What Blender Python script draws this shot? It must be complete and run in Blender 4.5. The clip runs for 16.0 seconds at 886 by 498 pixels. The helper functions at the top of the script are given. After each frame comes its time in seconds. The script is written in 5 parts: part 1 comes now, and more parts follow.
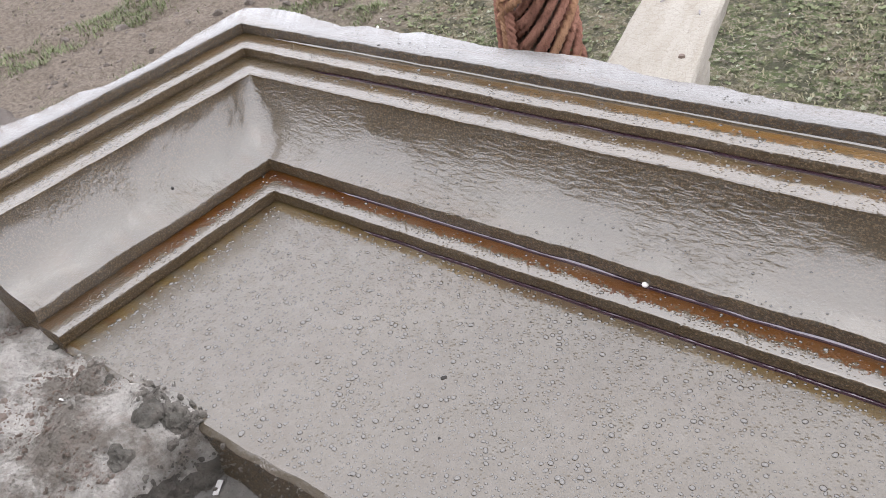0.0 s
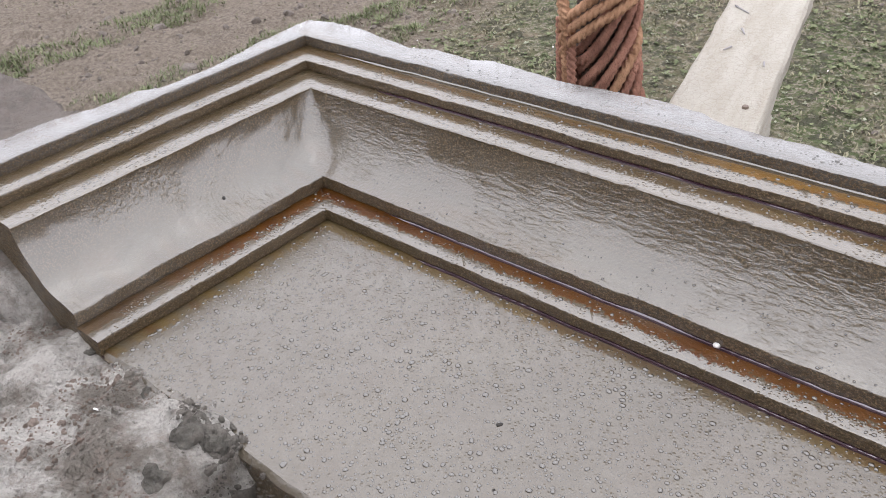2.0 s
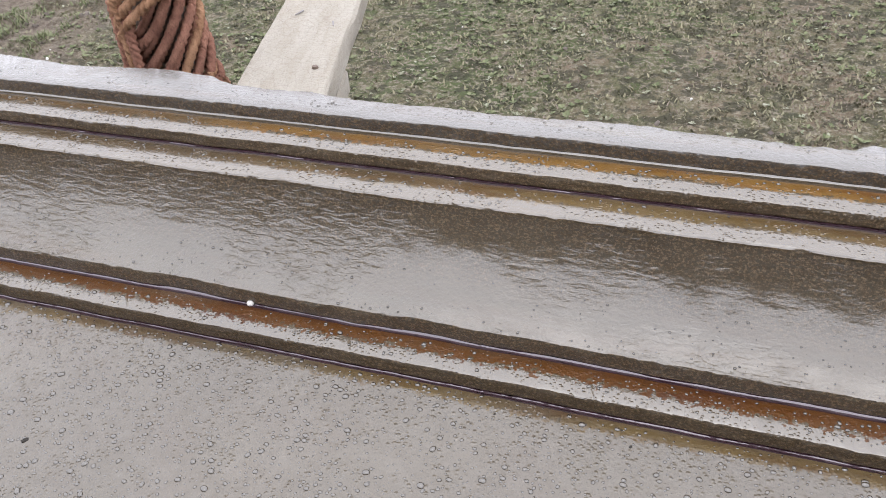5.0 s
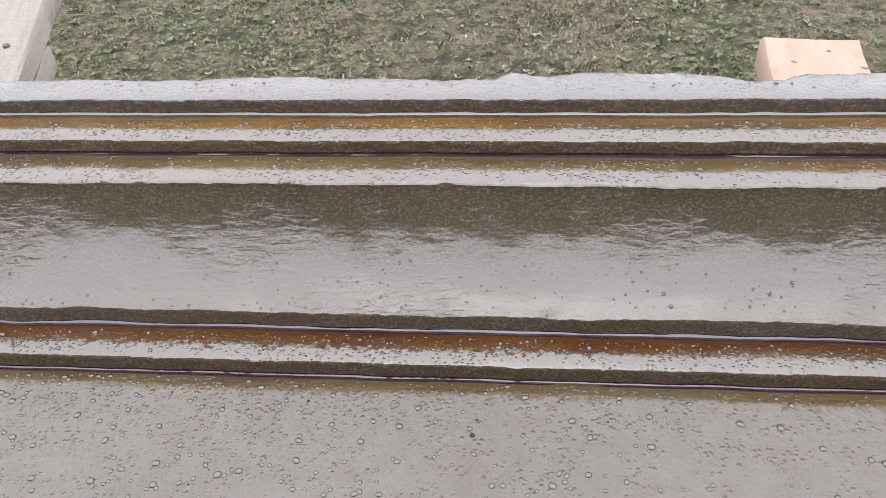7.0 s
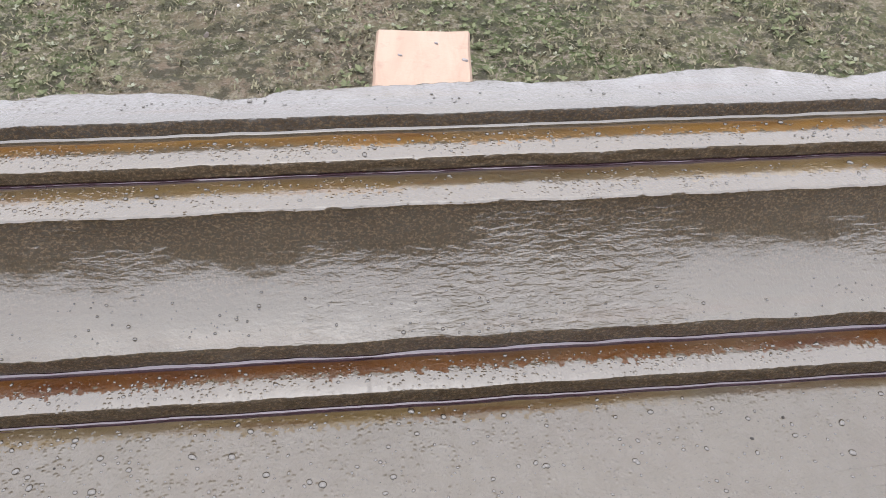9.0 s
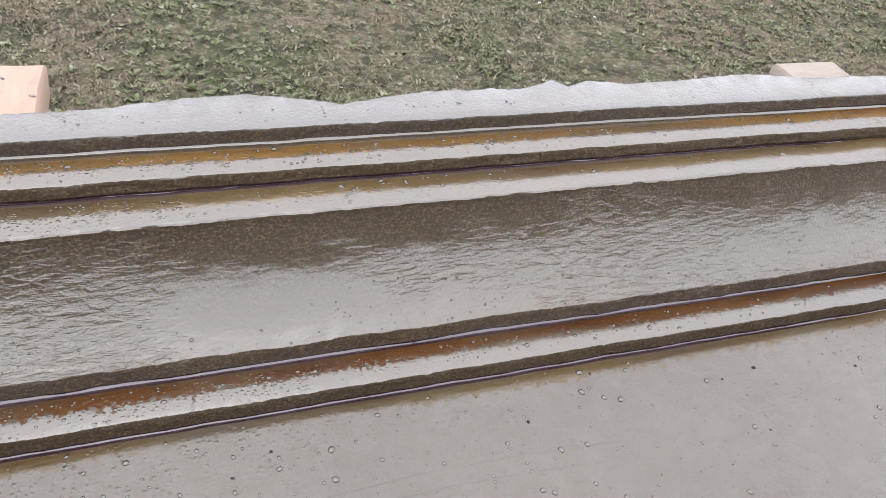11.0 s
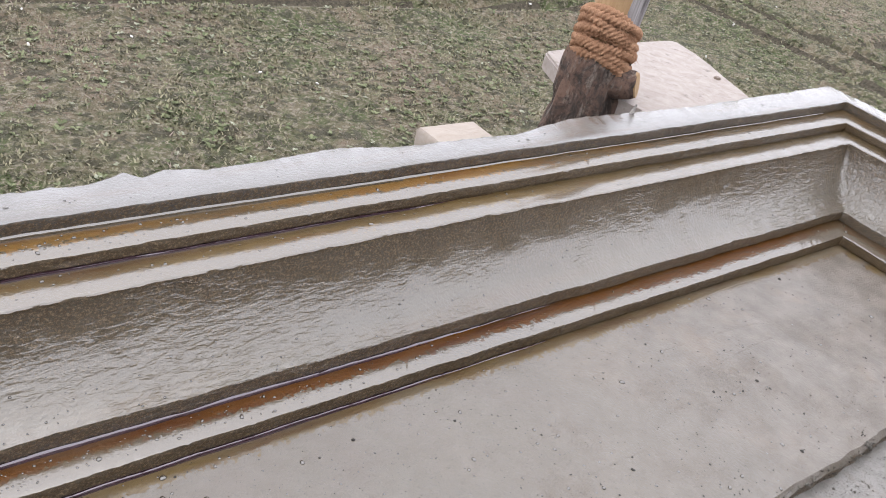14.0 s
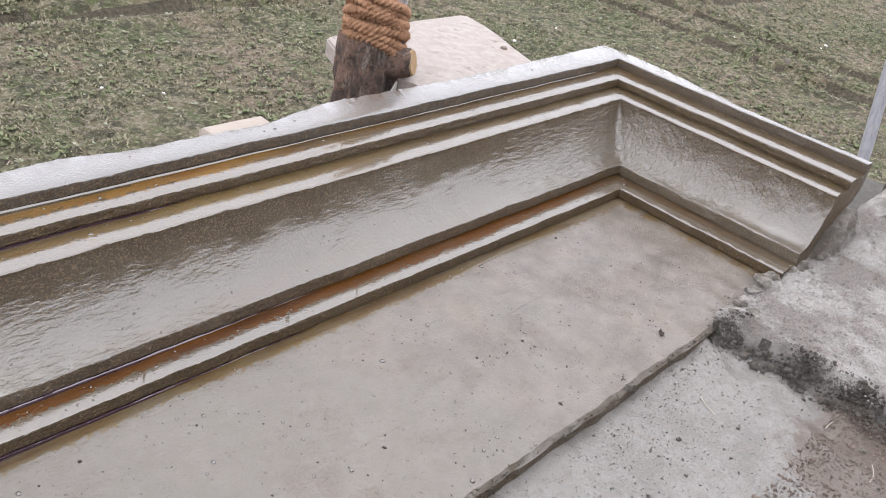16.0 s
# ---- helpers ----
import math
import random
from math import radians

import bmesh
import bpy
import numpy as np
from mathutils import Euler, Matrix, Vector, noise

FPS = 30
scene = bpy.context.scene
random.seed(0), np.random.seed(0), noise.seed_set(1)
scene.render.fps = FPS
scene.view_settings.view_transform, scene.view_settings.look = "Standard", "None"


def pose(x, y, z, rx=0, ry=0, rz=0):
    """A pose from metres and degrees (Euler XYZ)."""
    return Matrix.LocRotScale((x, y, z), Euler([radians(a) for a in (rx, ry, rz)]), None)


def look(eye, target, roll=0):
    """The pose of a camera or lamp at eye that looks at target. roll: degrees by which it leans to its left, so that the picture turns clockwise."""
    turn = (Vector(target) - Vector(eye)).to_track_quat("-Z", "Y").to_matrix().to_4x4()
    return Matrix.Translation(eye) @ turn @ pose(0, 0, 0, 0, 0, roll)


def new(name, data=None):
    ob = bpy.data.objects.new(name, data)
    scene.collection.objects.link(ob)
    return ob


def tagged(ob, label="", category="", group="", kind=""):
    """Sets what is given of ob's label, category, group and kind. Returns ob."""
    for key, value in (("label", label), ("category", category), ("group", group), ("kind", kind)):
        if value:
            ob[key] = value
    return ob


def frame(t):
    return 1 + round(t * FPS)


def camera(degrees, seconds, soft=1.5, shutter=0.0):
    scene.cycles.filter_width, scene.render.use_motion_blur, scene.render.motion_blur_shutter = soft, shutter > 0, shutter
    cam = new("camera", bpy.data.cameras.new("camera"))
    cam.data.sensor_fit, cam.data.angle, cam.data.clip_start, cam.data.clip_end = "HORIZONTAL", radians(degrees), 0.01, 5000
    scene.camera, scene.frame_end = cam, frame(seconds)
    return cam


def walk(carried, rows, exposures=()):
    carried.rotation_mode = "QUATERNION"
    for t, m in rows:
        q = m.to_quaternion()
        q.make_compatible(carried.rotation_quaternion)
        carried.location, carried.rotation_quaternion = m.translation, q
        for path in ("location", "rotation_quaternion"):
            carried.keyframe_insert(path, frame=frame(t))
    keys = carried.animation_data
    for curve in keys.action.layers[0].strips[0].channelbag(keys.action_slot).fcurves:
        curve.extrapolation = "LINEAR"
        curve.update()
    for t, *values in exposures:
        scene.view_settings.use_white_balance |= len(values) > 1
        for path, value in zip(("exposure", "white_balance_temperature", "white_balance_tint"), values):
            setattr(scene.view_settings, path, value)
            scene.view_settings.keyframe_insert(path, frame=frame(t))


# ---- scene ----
cam = camera(53.77, 16.0, soft=0.9)
PATH = [
    (0, look((0.5462, -0.3745, 0.3801), (0.2110, -0.0215, 0.0294), -10.80)),
    (0.5, look((0.5351, -0.3835, 0.3781), (0.1801, -0.0454, 0.0322), -10.01)),
    (1, look((0.5058, -0.3829, 0.3730), (0.1463, -0.0461, 0.0305), -8.30)),
    (1.5, look((0.4945, -0.3852, 0.3764), (0.1384, -0.0397, 0.0389), -7.00)),
    (2, look((0.5035, -0.3775, 0.3765), (0.1579, -0.0208, 0.0398), -6.00)),
    (2.5, look((0.5114, -0.3697, 0.3741), (0.1868, 0.0039, 0.0350), -4.83)),
    (3, look((0.5453, -0.3450, 0.3685), (0.2567, 0.0575, 0.0296), -3.83)),
    (3.2, look((0.5571, -0.3350, 0.3680), (0.2834, 0.0766, 0.0278), -3.77)),
    (5.3, look((0.6172, -0.3139, 0.3504), (0.4595, 0.1355, -0.0145), -4.96)),
    (5.5, look((0.6288, -0.3097, 0.3522), (0.4854, 0.1404, -0.0178), -5.13)),
    (6, look((0.6568, -0.3004, 0.3447), (0.5466, 0.1542, -0.0311), -5.41)),
    (6.5, look((0.6720, -0.2932, 0.3419), (0.5935, 0.1616, -0.0414), -4.69)),
    (7, look((0.6868, -0.2937, 0.3442), (0.6298, 0.1569, -0.0478), -3.90)),
    (7.5, look((0.7272, -0.2844, 0.3436), (0.6900, 0.1609, -0.0569), -2.71)),
    (8, look((0.7926, -0.2715, 0.3516), (0.7853, 0.1706, -0.0540), -1.45)),
    (8.5, look((0.8386, -0.2687, 0.3549), (0.8623, 0.1686, -0.0552), 0.20)),
    (9, look((0.8749, -0.2660, 0.3597), (0.9302, 0.1667, -0.0522), 2.28)),
    (9.5, look((0.9012, -0.2655, 0.3616), (0.9846, 0.1632, -0.0498), 4.22)),
    (10, look((0.9426, -0.2666, 0.3561), (1.0691, 0.1587, -0.0477), 7.11)),
    (10.2, look((0.9632, -0.2703, 0.3555), (1.1109, 0.1527, -0.0436), 8.41)),
    (12.3, look((1.0664, -0.2983, 0.3662), (1.3428, 0.1050, 0.0184), 12.99)),
    (12.5, look((1.0738, -0.3013, 0.3703), (1.3609, 0.0966, 0.0250), 13.45)),
    (13, look((1.0971, -0.3065, 0.3706), (1.4073, 0.0815, 0.0340), 13.85)),
    (13.5, look((1.1107, -0.3123, 0.3759), (1.4424, 0.0661, 0.0491), 14.16)),
    (14, look((1.1242, -0.3202, 0.3836), (1.4773, 0.0484, 0.0684), 14.31)),
    (14.5, look((1.1309, -0.3279, 0.3869), (1.5010, 0.0324, 0.0817), 14.02)),
    (15, look((1.1477, -0.3435, 0.3883), (1.5303, 0.0079, 0.0882), 13.02)),
    (15.5, look((1.1803, -0.3662, 0.3913), (1.5765, -0.0282, 0.0933), 12.00)),
    (16, look((1.2087, -0.3863, 0.3965), (1.6138, -0.0673, 0.0897), 11.36)),
]
walk(cam, PATH, [(0.0, 0.80), (1.5, 0.71), (3.0, 0.71), (8.0, 0.77), (13.0, 0.74), (16.0, 0.80)])

# ---------------------------------------------------------------- light
world = bpy.data.worlds.new("overcast_sky")
scene.world = world
world.use_nodes = True
wn, wl = world.node_tree.nodes, world.node_tree.links
wn.clear()
sky = wn.new("ShaderNodeTexSky")
sky.sky_type = 'NISHITA'
sky.sun_disc = False
sky.sun_elevation = radians(84)
sky.sun_rotation = radians(0)
sky.dust_density = 4.0
sky.air_density = 1.0
pale = wn.new("ShaderNodeHueSaturation")
pale.inputs["Saturation"].default_value = 0.12
back = wn.new("ShaderNodeBackground")
back.inputs["Strength"].default_value = 0.15
wout = wn.new("ShaderNodeOutputWorld")
wl.new(sky.outputs[0], pale.inputs["Color"])
cloud = wn.new("ShaderNodeMix")
cloud.data_type = 'RGBA'
cloud.inputs[0].default_value = 0.83
cloud.inputs[7].default_value = (8.75, 8.75, 9.6, 1)
wl.new(pale.outputs[0], cloud.inputs[6])
wl.new(cloud.outputs[2], back.inputs["Color"])
wl.new(back.outputs[0], wout.inputs["Surface"])

sun_data = bpy.data.lights.new("sun", 'SUN')
sun_data.energy = 0.2
sun_data.angle = radians(110)
sun_data.color = (1.0, 0.98, 0.95)
sun = new("sun", sun_data)
sun.matrix_world = look((0.0, 0.3, 3.0), (0, 0, 0))

# ---------------------------------------------------------------- materials


class Mat:
    """A node material with short ways to add noise, ramps and mixes."""

    def __init__(self, name, rough=0.6, metal=0.0, coords="Object"):
        self.m = bpy.data.materials.new(name)
        self.m.use_nodes = True
        self.n, self.l = self.m.node_tree.nodes, self.m.node_tree.links
        self.p = self.n["Principled BSDF"]
        self.p.inputs["Roughness"].default_value = rough
        self.p.inputs["Metallic"].default_value = metal
        self.tc = self.n.new("ShaderNodeTexCoord").outputs[coords]

    def mapped(self, scale=(1, 1, 1)):
        q = self.n.new("ShaderNodeMapping")
        q.inputs["Scale"].default_value = scale
        self.l.new(self.tc, q.inputs["Vector"])
        return q.outputs[0]

    def noise(self, scale, detail=4, rough=0.55, vec=None, distort=0.0):
        q = self.n.new("ShaderNodeTexNoise")
        q.inputs["Scale"].default_value = scale
        q.inputs["Detail"].default_value = detail
        q.inputs["Roughness"].default_value = rough
        q.inputs["Distortion"].default_value = distort
        self.l.new(vec or self.tc, q.inputs["Vector"])
        return q.outputs["Fac"]

    def voronoi(self, scale, feature='F1', vec=None):
        q = self.n.new("ShaderNodeTexVoronoi")
        q.feature = feature
        q.inputs["Scale"].default_value = scale
        self.l.new(vec or self.tc, q.inputs["Vector"])
        return q.outputs["Distance"]

    def ramp(self, fac, a, b, lo=0.0, hi=1.0):
        q = self.n.new("ShaderNodeMapRange")
        q.inputs["From Min"].default_value, q.inputs["From Max"].default_value = a, b
        q.inputs["To Min"].default_value, q.inputs["To Max"].default_value = lo, hi
        self.l.new(fac, q.inputs["Value"])
        return q.outputs[0]

    def mix(self, fac, a, b):
        q = self.n.new("ShaderNodeMix")
        q.data_type = 'RGBA'
        for value, socket in ((fac, 0), (a, 6), (b, 7)):
            if isinstance(value, (int, float)):
                q.inputs[socket].default_value = value
            elif isinstance(value, tuple):
                q.inputs[socket].default_value = (*value, 1)
            else:
                self.l.new(value, q.inputs[socket])
        return q.outputs[2]

    def math(self, op, a, b):
        q = self.n.new("ShaderNodeMath")
        q.operation = op
        for i, value in enumerate((a, b)):
            if isinstance(value, (int, float)):
                q.inputs[i].default_value = value
            else:
                self.l.new(value, q.inputs[i])
        return q.outputs[0]

    def to(self, socket, value):
        if isinstance(value, (int, float)):
            self.p.inputs[socket].default_value = value
        elif isinstance(value, tuple):
            self.p.inputs[socket].default_value = (*value, 1)
        else:
            self.l.new(value, self.p.inputs[socket])
        return self

    def bump(self, *layers):
        """layers: (height socket, distance in metres)"""
        last = None
        for height, dist in layers:
            q = self.n.new("ShaderNodeBump")
            q.inputs["Distance"].default_value = dist
            q.inputs["Strength"].default_value = 1.0
            self.l.new(height, q.inputs["Height"])
            if last:
                self.l.new(last, q.inputs["Normal"])
            last = q.outputs[0]
        self.l.new(last, self.p.inputs["Normal"])
        return self


def separate_x(m):
    q = m.n.new("ShaderNodeSeparateXYZ")
    m.l.new(m.tc, q.inputs[0])
    return q.outputs


def wet_cement(name, rust=0.0, rust_lo=0.5, seed=0.0, ripple=0.00012, gloss=0.05, grain=0.0002, tint=(0.12, 0.06, 0.012), film_depth=0.00006, film_scale=420, swell_depth=0.00002, beads=420, mottle=0.0, scratch=0.0, drained=0.06, face=0.8, wrinkle=0.0, base=1.75, steepest=0.5, coat=2.35, stipple=0.0035, strip=None, dull=0.0, reach=None, tone=None):
    """Smooth oiled cement under a thin film of water; rust: share of amber oil staining."""
    low, high = tone or (WET_DARK, WET_LIGHT)
    m = Mat(name)
    stretched = m.mapped((5, 40, 40))
    q = m.n.new("ShaderNodeVectorMath")
    q.operation = 'ADD'
    m.l.new(stretched, q.inputs[0])
    q.inputs[1].default_value = (seed, seed * 2.3, 0)
    moved = q.outputs[0]
    a, b, fine = m.noise(7, 5), m.noise(60, 4), m.noise(420, 3)
    col = m.mix(m.ramp(a, 0.3, 0.7), tuple(c * base for c in low), tuple(c * base for c in high))
    col = m.mix(m.ramp(b, 0.45, 0.75, 0, 0.5), col, tuple(c * base * 0.84 for c in high))
    col = m.mix(m.ramp(fine, 0.62, 0.8, 0, 0.55), col, (0.025, 0.021, 0.016))
    if mottle:
        drained_end = m.ramp(m.math('ADD', separate_x(m)[0], m.math('MULTIPLY', m.noise(9, 5, 0.65), 0.5)), 1.65, 2.15)
        dry = m.math('MULTIPLY', m.ramp(m.noise(16, 5, 0.65), 0.46, 0.7), m.ramp(separate_x(m)[0], 0.9, 1.7, 0.5, 1.0))
        col = m.mix(m.math('MULTIPLY', dry, mottle), col, (0.105, 0.080, 0.060))
        col = m.mix(drained_end, col, m.mix(m.ramp(m.noise(34, 6, 0.72), 0.38, 0.62), (0.122, 0.104, 0.084), (0.200, 0.174, 0.148)))
        col = m.mix(m.math('MULTIPLY', drained_end, m.ramp(m.noise(13, 5, 0.7), 0.54, 0.66, 0, 0.5)), col, (0.20, 0.145, 0.10))
    if rust:
        st = m.ramp(m.noise(1.0, 5, 0.6, moved), rust_lo - 0.1, rust_lo + 0.14, 0.0, rust)
        up = m.n.new("ShaderNodeSeparateXYZ")
        m.l.new(m.n.new("ShaderNodeNewGeometry").outputs["Normal"], up.inputs[0])
        level = m.ramp(up.outputs[2], 0.6, 0.9)
        if strip:
            # amber rust along the upper step's foot, uneven-edged, painting in the riser's reflection
            y0, y1, l0, l1, r0, r1 = strip
            px = separate_x(m)
            out_y = m.math('DIVIDE', m.math('SUBTRACT', px[1], y0), y1 - y0)
            out_l = m.math('DIVIDE', m.math('SUBTRACT', l0, m.math('SUBTRACT', px[0], m.math('MULTIPLY', px[1], 0.032))), l0 - l1)
            out_r = m.math('DIVIDE', m.math('SUBTRACT', px[0], r0), r1 - r0)
            out = m.math('MAXIMUM', out_y, m.math('MAXIMUM', out_l, out_r))
            wavy = m.math('ADD', m.math('MULTIPLY', m.noise(1.0, 4, 0.6, moved), 0.5), m.math('MULTIPLY', m.noise(240, 4, 0.65), 0.75))
            wavy = m.math('ADD', wavy, m.math('MULTIPLY', m.math('SUBTRACT', m.voronoi(300), 0.9), 0.3))
            foot_band = m.ramp(m.math('ADD', out, wavy), 0.975, 1.02)
            if reach:
                # less of the amber band in the two returns and towards the ends of the long run
                y_lo, y_hi, x_lo, x_hi, x_far, x_end, least = reach
                along = m.math('MULTIPLY', m.ramp(px[1], y_lo, y_hi, least, 1.0), m.math('MULTIPLY', m.ramp(px[0], x_lo, x_hi, least, 1.0), m.ramp(px[0], x_far, x_end, 1.0, least)))
                foot_band = m.math('MULTIPLY', foot_band, along)
            level = m.math('MULTIPLY', level, foot_band)
        st = m.math('MULTIPLY', st, level)
        col = m.mix(st, col, tint)
        deep = m.ramp(m.noise(2.1, 4, 0.6, moved), 0.5, 0.7, 0.0, rust * 0.8)
        deep = m.math('MULTIPLY', deep, level)
        col = m.mix(deep, col, tuple(c * k for c, k in zip(tint, (0.6, 0.38, 0.3))))
    if mottle:
        col = m.mix(m.ramp(m.noise(800, 2), 0.66, 0.78, 0, 0.8), col, (0.02, 0.017, 0.013))
    # rough brown grain masked by slope, so it also paints shading on steep faces
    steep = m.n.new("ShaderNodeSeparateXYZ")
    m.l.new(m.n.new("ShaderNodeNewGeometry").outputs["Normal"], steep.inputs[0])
    steep_grain_shade = m.ramp(steep.outputs[2], 0.15, steepest, face, 0.0)
    col = m.mix(m.math('MULTIPLY', steep_grain_shade, m.ramp(m.noise(1.0, 5, 0.8, m.mapped((380, 560, 560))), 0.44, 0.55)), col, (0.102, 0.066, 0.032))
    col = m.mix(m.math('MULTIPLY', steep_grain_shade, m.ramp(m.noise(1.0, 4, 0.75, m.mapped((560, 760, 760))), 0.50, 0.62, 0, 0.85)), col, (0.33, 0.228, 0.128))
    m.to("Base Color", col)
    m.to("Roughness", m.ramp(b, 0.35, 0.7, 0.32, 0.5))
    facing = m.n.new("ShaderNodeSeparateXYZ")
    m.l.new(m.n.new("ShaderNodeNewGeometry").outputs["Normal"], facing.inputs[0])
    m.to("Coat Weight", m.ramp(facing.outputs[2], 0.0, 0.4, drained, 1.0)).to("Coat IOR", coat)
    # weaker film over the amber band, where the riser hides the sky's reflection
    if dull:
        m.to("Coat Weight", m.math('MULTIPLY', m.ramp(facing.outputs[2], 0.0, 0.4, drained, 1.0), m.math('SUBTRACT', 1.0, m.math('MULTIPLY', st, dull))))
    if mottle:
        thin = m.math('MULTIPLY', m.ramp(m.noise(90, 6, 0.8), 0.36, 0.64, 0.76, 1.0), m.ramp(m.noise(22, 4), 0.3, 0.7, 0.93, 1.0))
        m.to("Coat Weight", m.math('MULTIPLY', m.ramp(facing.outputs[2], 0.0, 0.4, drained, 1.0), m.math('MULTIPLY', m.math('MULTIPLY', thin, m.math('SUBTRACT', 1.0, m.math('MAXIMUM', m.math('MULTIPLY', dry, 0.07), m.math('MULTIPLY', drained_end, 0.6)))), m.math('SUBTRACT', 1.0, m.math('MULTIPLY', st, dull)))))
        m.to("Coat Roughness", m.math('ADD', m.math('MULTIPLY', dry, 0.12), gloss))
        grit_h = m.math('MULTIPLY', m.math('MULTIPLY', dry, m.noise(420, 5, 0.75)), m.math('MULTIPLY', m.ramp(separate_x(m)[0], 0.95, 1.5), m.ramp(separate_x(m)[1], -0.03, -0.09)))
    else:
        m.to("Coat Roughness", m.ramp(m.noise(18, 3), 0.35, 0.7, gloss, gloss + 0.05))
    m.bump((m.noise(90, 3), ripple * 2), (m.noise(380, 4, 0.6), ripple * 4), (fine, grain * 4), (m.math('MULTIPLY', steep_grain_shade, m.noise(520, 5, 0.75)), stipple))
    # the film of water follows the relief only in part
    film = m.n.new("ShaderNodeBump")
    film.inputs["Distance"].default_value = film_depth
    m.l.new(m.noise(film_scale, 4, 0.6), film.inputs["Height"])
    if beads:
        bead_h = m.math('MULTIPLY', m.ramp(m.voronoi(beads), 0.06, 0.40, 1.0, 0.0), m.math('MULTIPLY', m.ramp(m.noise(60, 3), 0.42, 0.56), m.ramp(separate_x(m)[0], 0.75, 1.25, 1.0, 0.12)))
        dots = m.n.new("ShaderNodeBump")
        dots.inputs["Distance"].default_value = 0.0005
        m.l.new(bead_h, dots.inputs["Height"])
        m.l.new(film.outputs[0], dots.inputs["Normal"])
        film = dots
    swell = m.n.new("ShaderNodeBump")
    swell.inputs["Distance"].default_value = swell_depth
    m.l.new(m.noise(2.2, 4, 0.6, m.mapped((16, 75, 75))), swell.inputs["Height"])
    m.l.new(film.outputs[0], swell.inputs["Normal"])
    if wrinkle:
        folds = m.math('MULTIPLY', m.ramp(m.noise(1.0, 3, 0.55, m.mapped((90, 300, 300)), 0.35), 0.42, 0.72), m.ramp(m.noise(9, 3), 0.43, 0.57))
        crease = m.n.new("ShaderNodeBump")
        crease.inputs["Distance"].default_value = wrinkle
        m.l.new(folds, crease.inputs["Height"])
        m.l.new(film.outputs[0], crease.inputs["Normal"])
        m.l.new(crease.outputs[0], swell.inputs["Normal"])
    if mottle:
        gritty = m.n.new("ShaderNodeBump")
        gritty.inputs["Distance"].default_value = 0.0017
        m.l.new(grit_h, gritty.inputs["Height"])
        m.l.new(film.outputs[0], gritty.inputs["Normal"])
        m.l.new(gritty.outputs[0], swell.inputs["Normal"])
    m.l.new(swell.outputs[0], m.p.inputs["Coat Normal"])
    if scratch:
        lines = m.noise(1.0, 2, 0.5, m.mapped((4, 330, 1)), 0.5)
        grooves = m.math('MULTIPLY', m.ramp(lines, 0.70, 0.74), m.ramp(m.noise(5, 2), 0.54, 0.62))
        cut = m.n.new("ShaderNodeBump")
        cut.invert = True
        cut.inputs["Distance"].default_value = scratch
        m.l.new(grooves, cut.inputs["Height"])
        m.l.new(swell.outputs[0], cut.inputs["Normal"])
        m.l.new(cut.outputs[0], m.p.inputs["Coat Normal"])
    m.to("Specular IOR Level", 0.25)
    return m.m


WET_DARK, WET_LIGHT = (0.048, 0.033, 0.015), (0.075, 0.054, 0.028)
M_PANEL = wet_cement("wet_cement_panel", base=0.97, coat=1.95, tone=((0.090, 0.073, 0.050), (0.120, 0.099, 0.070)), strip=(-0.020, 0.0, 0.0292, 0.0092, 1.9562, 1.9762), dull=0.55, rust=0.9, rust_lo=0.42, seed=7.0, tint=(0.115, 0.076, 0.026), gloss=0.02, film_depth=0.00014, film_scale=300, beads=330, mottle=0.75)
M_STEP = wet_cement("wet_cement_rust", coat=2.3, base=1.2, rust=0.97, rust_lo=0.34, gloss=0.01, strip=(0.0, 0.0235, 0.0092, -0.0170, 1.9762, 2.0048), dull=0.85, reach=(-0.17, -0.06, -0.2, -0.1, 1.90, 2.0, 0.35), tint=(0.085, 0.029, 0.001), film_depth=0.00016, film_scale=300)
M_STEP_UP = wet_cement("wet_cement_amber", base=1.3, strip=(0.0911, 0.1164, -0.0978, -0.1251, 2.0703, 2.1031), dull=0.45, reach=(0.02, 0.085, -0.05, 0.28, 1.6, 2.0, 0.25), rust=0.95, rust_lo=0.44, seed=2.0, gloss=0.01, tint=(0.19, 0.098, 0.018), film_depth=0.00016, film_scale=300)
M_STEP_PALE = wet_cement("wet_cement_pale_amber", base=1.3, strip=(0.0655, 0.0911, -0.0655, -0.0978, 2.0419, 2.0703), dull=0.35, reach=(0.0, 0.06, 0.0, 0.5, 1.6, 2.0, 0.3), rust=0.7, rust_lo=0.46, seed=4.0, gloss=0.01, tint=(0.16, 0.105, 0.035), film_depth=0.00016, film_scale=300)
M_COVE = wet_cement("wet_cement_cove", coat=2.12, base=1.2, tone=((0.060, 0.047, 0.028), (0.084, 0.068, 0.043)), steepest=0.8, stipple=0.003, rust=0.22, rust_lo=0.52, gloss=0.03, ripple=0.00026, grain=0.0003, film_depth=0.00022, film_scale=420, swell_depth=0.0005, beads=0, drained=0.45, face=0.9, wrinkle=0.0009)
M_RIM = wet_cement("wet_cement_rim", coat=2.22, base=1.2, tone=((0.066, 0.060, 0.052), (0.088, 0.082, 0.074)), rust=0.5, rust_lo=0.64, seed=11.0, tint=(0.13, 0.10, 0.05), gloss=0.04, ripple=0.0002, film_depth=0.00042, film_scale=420)


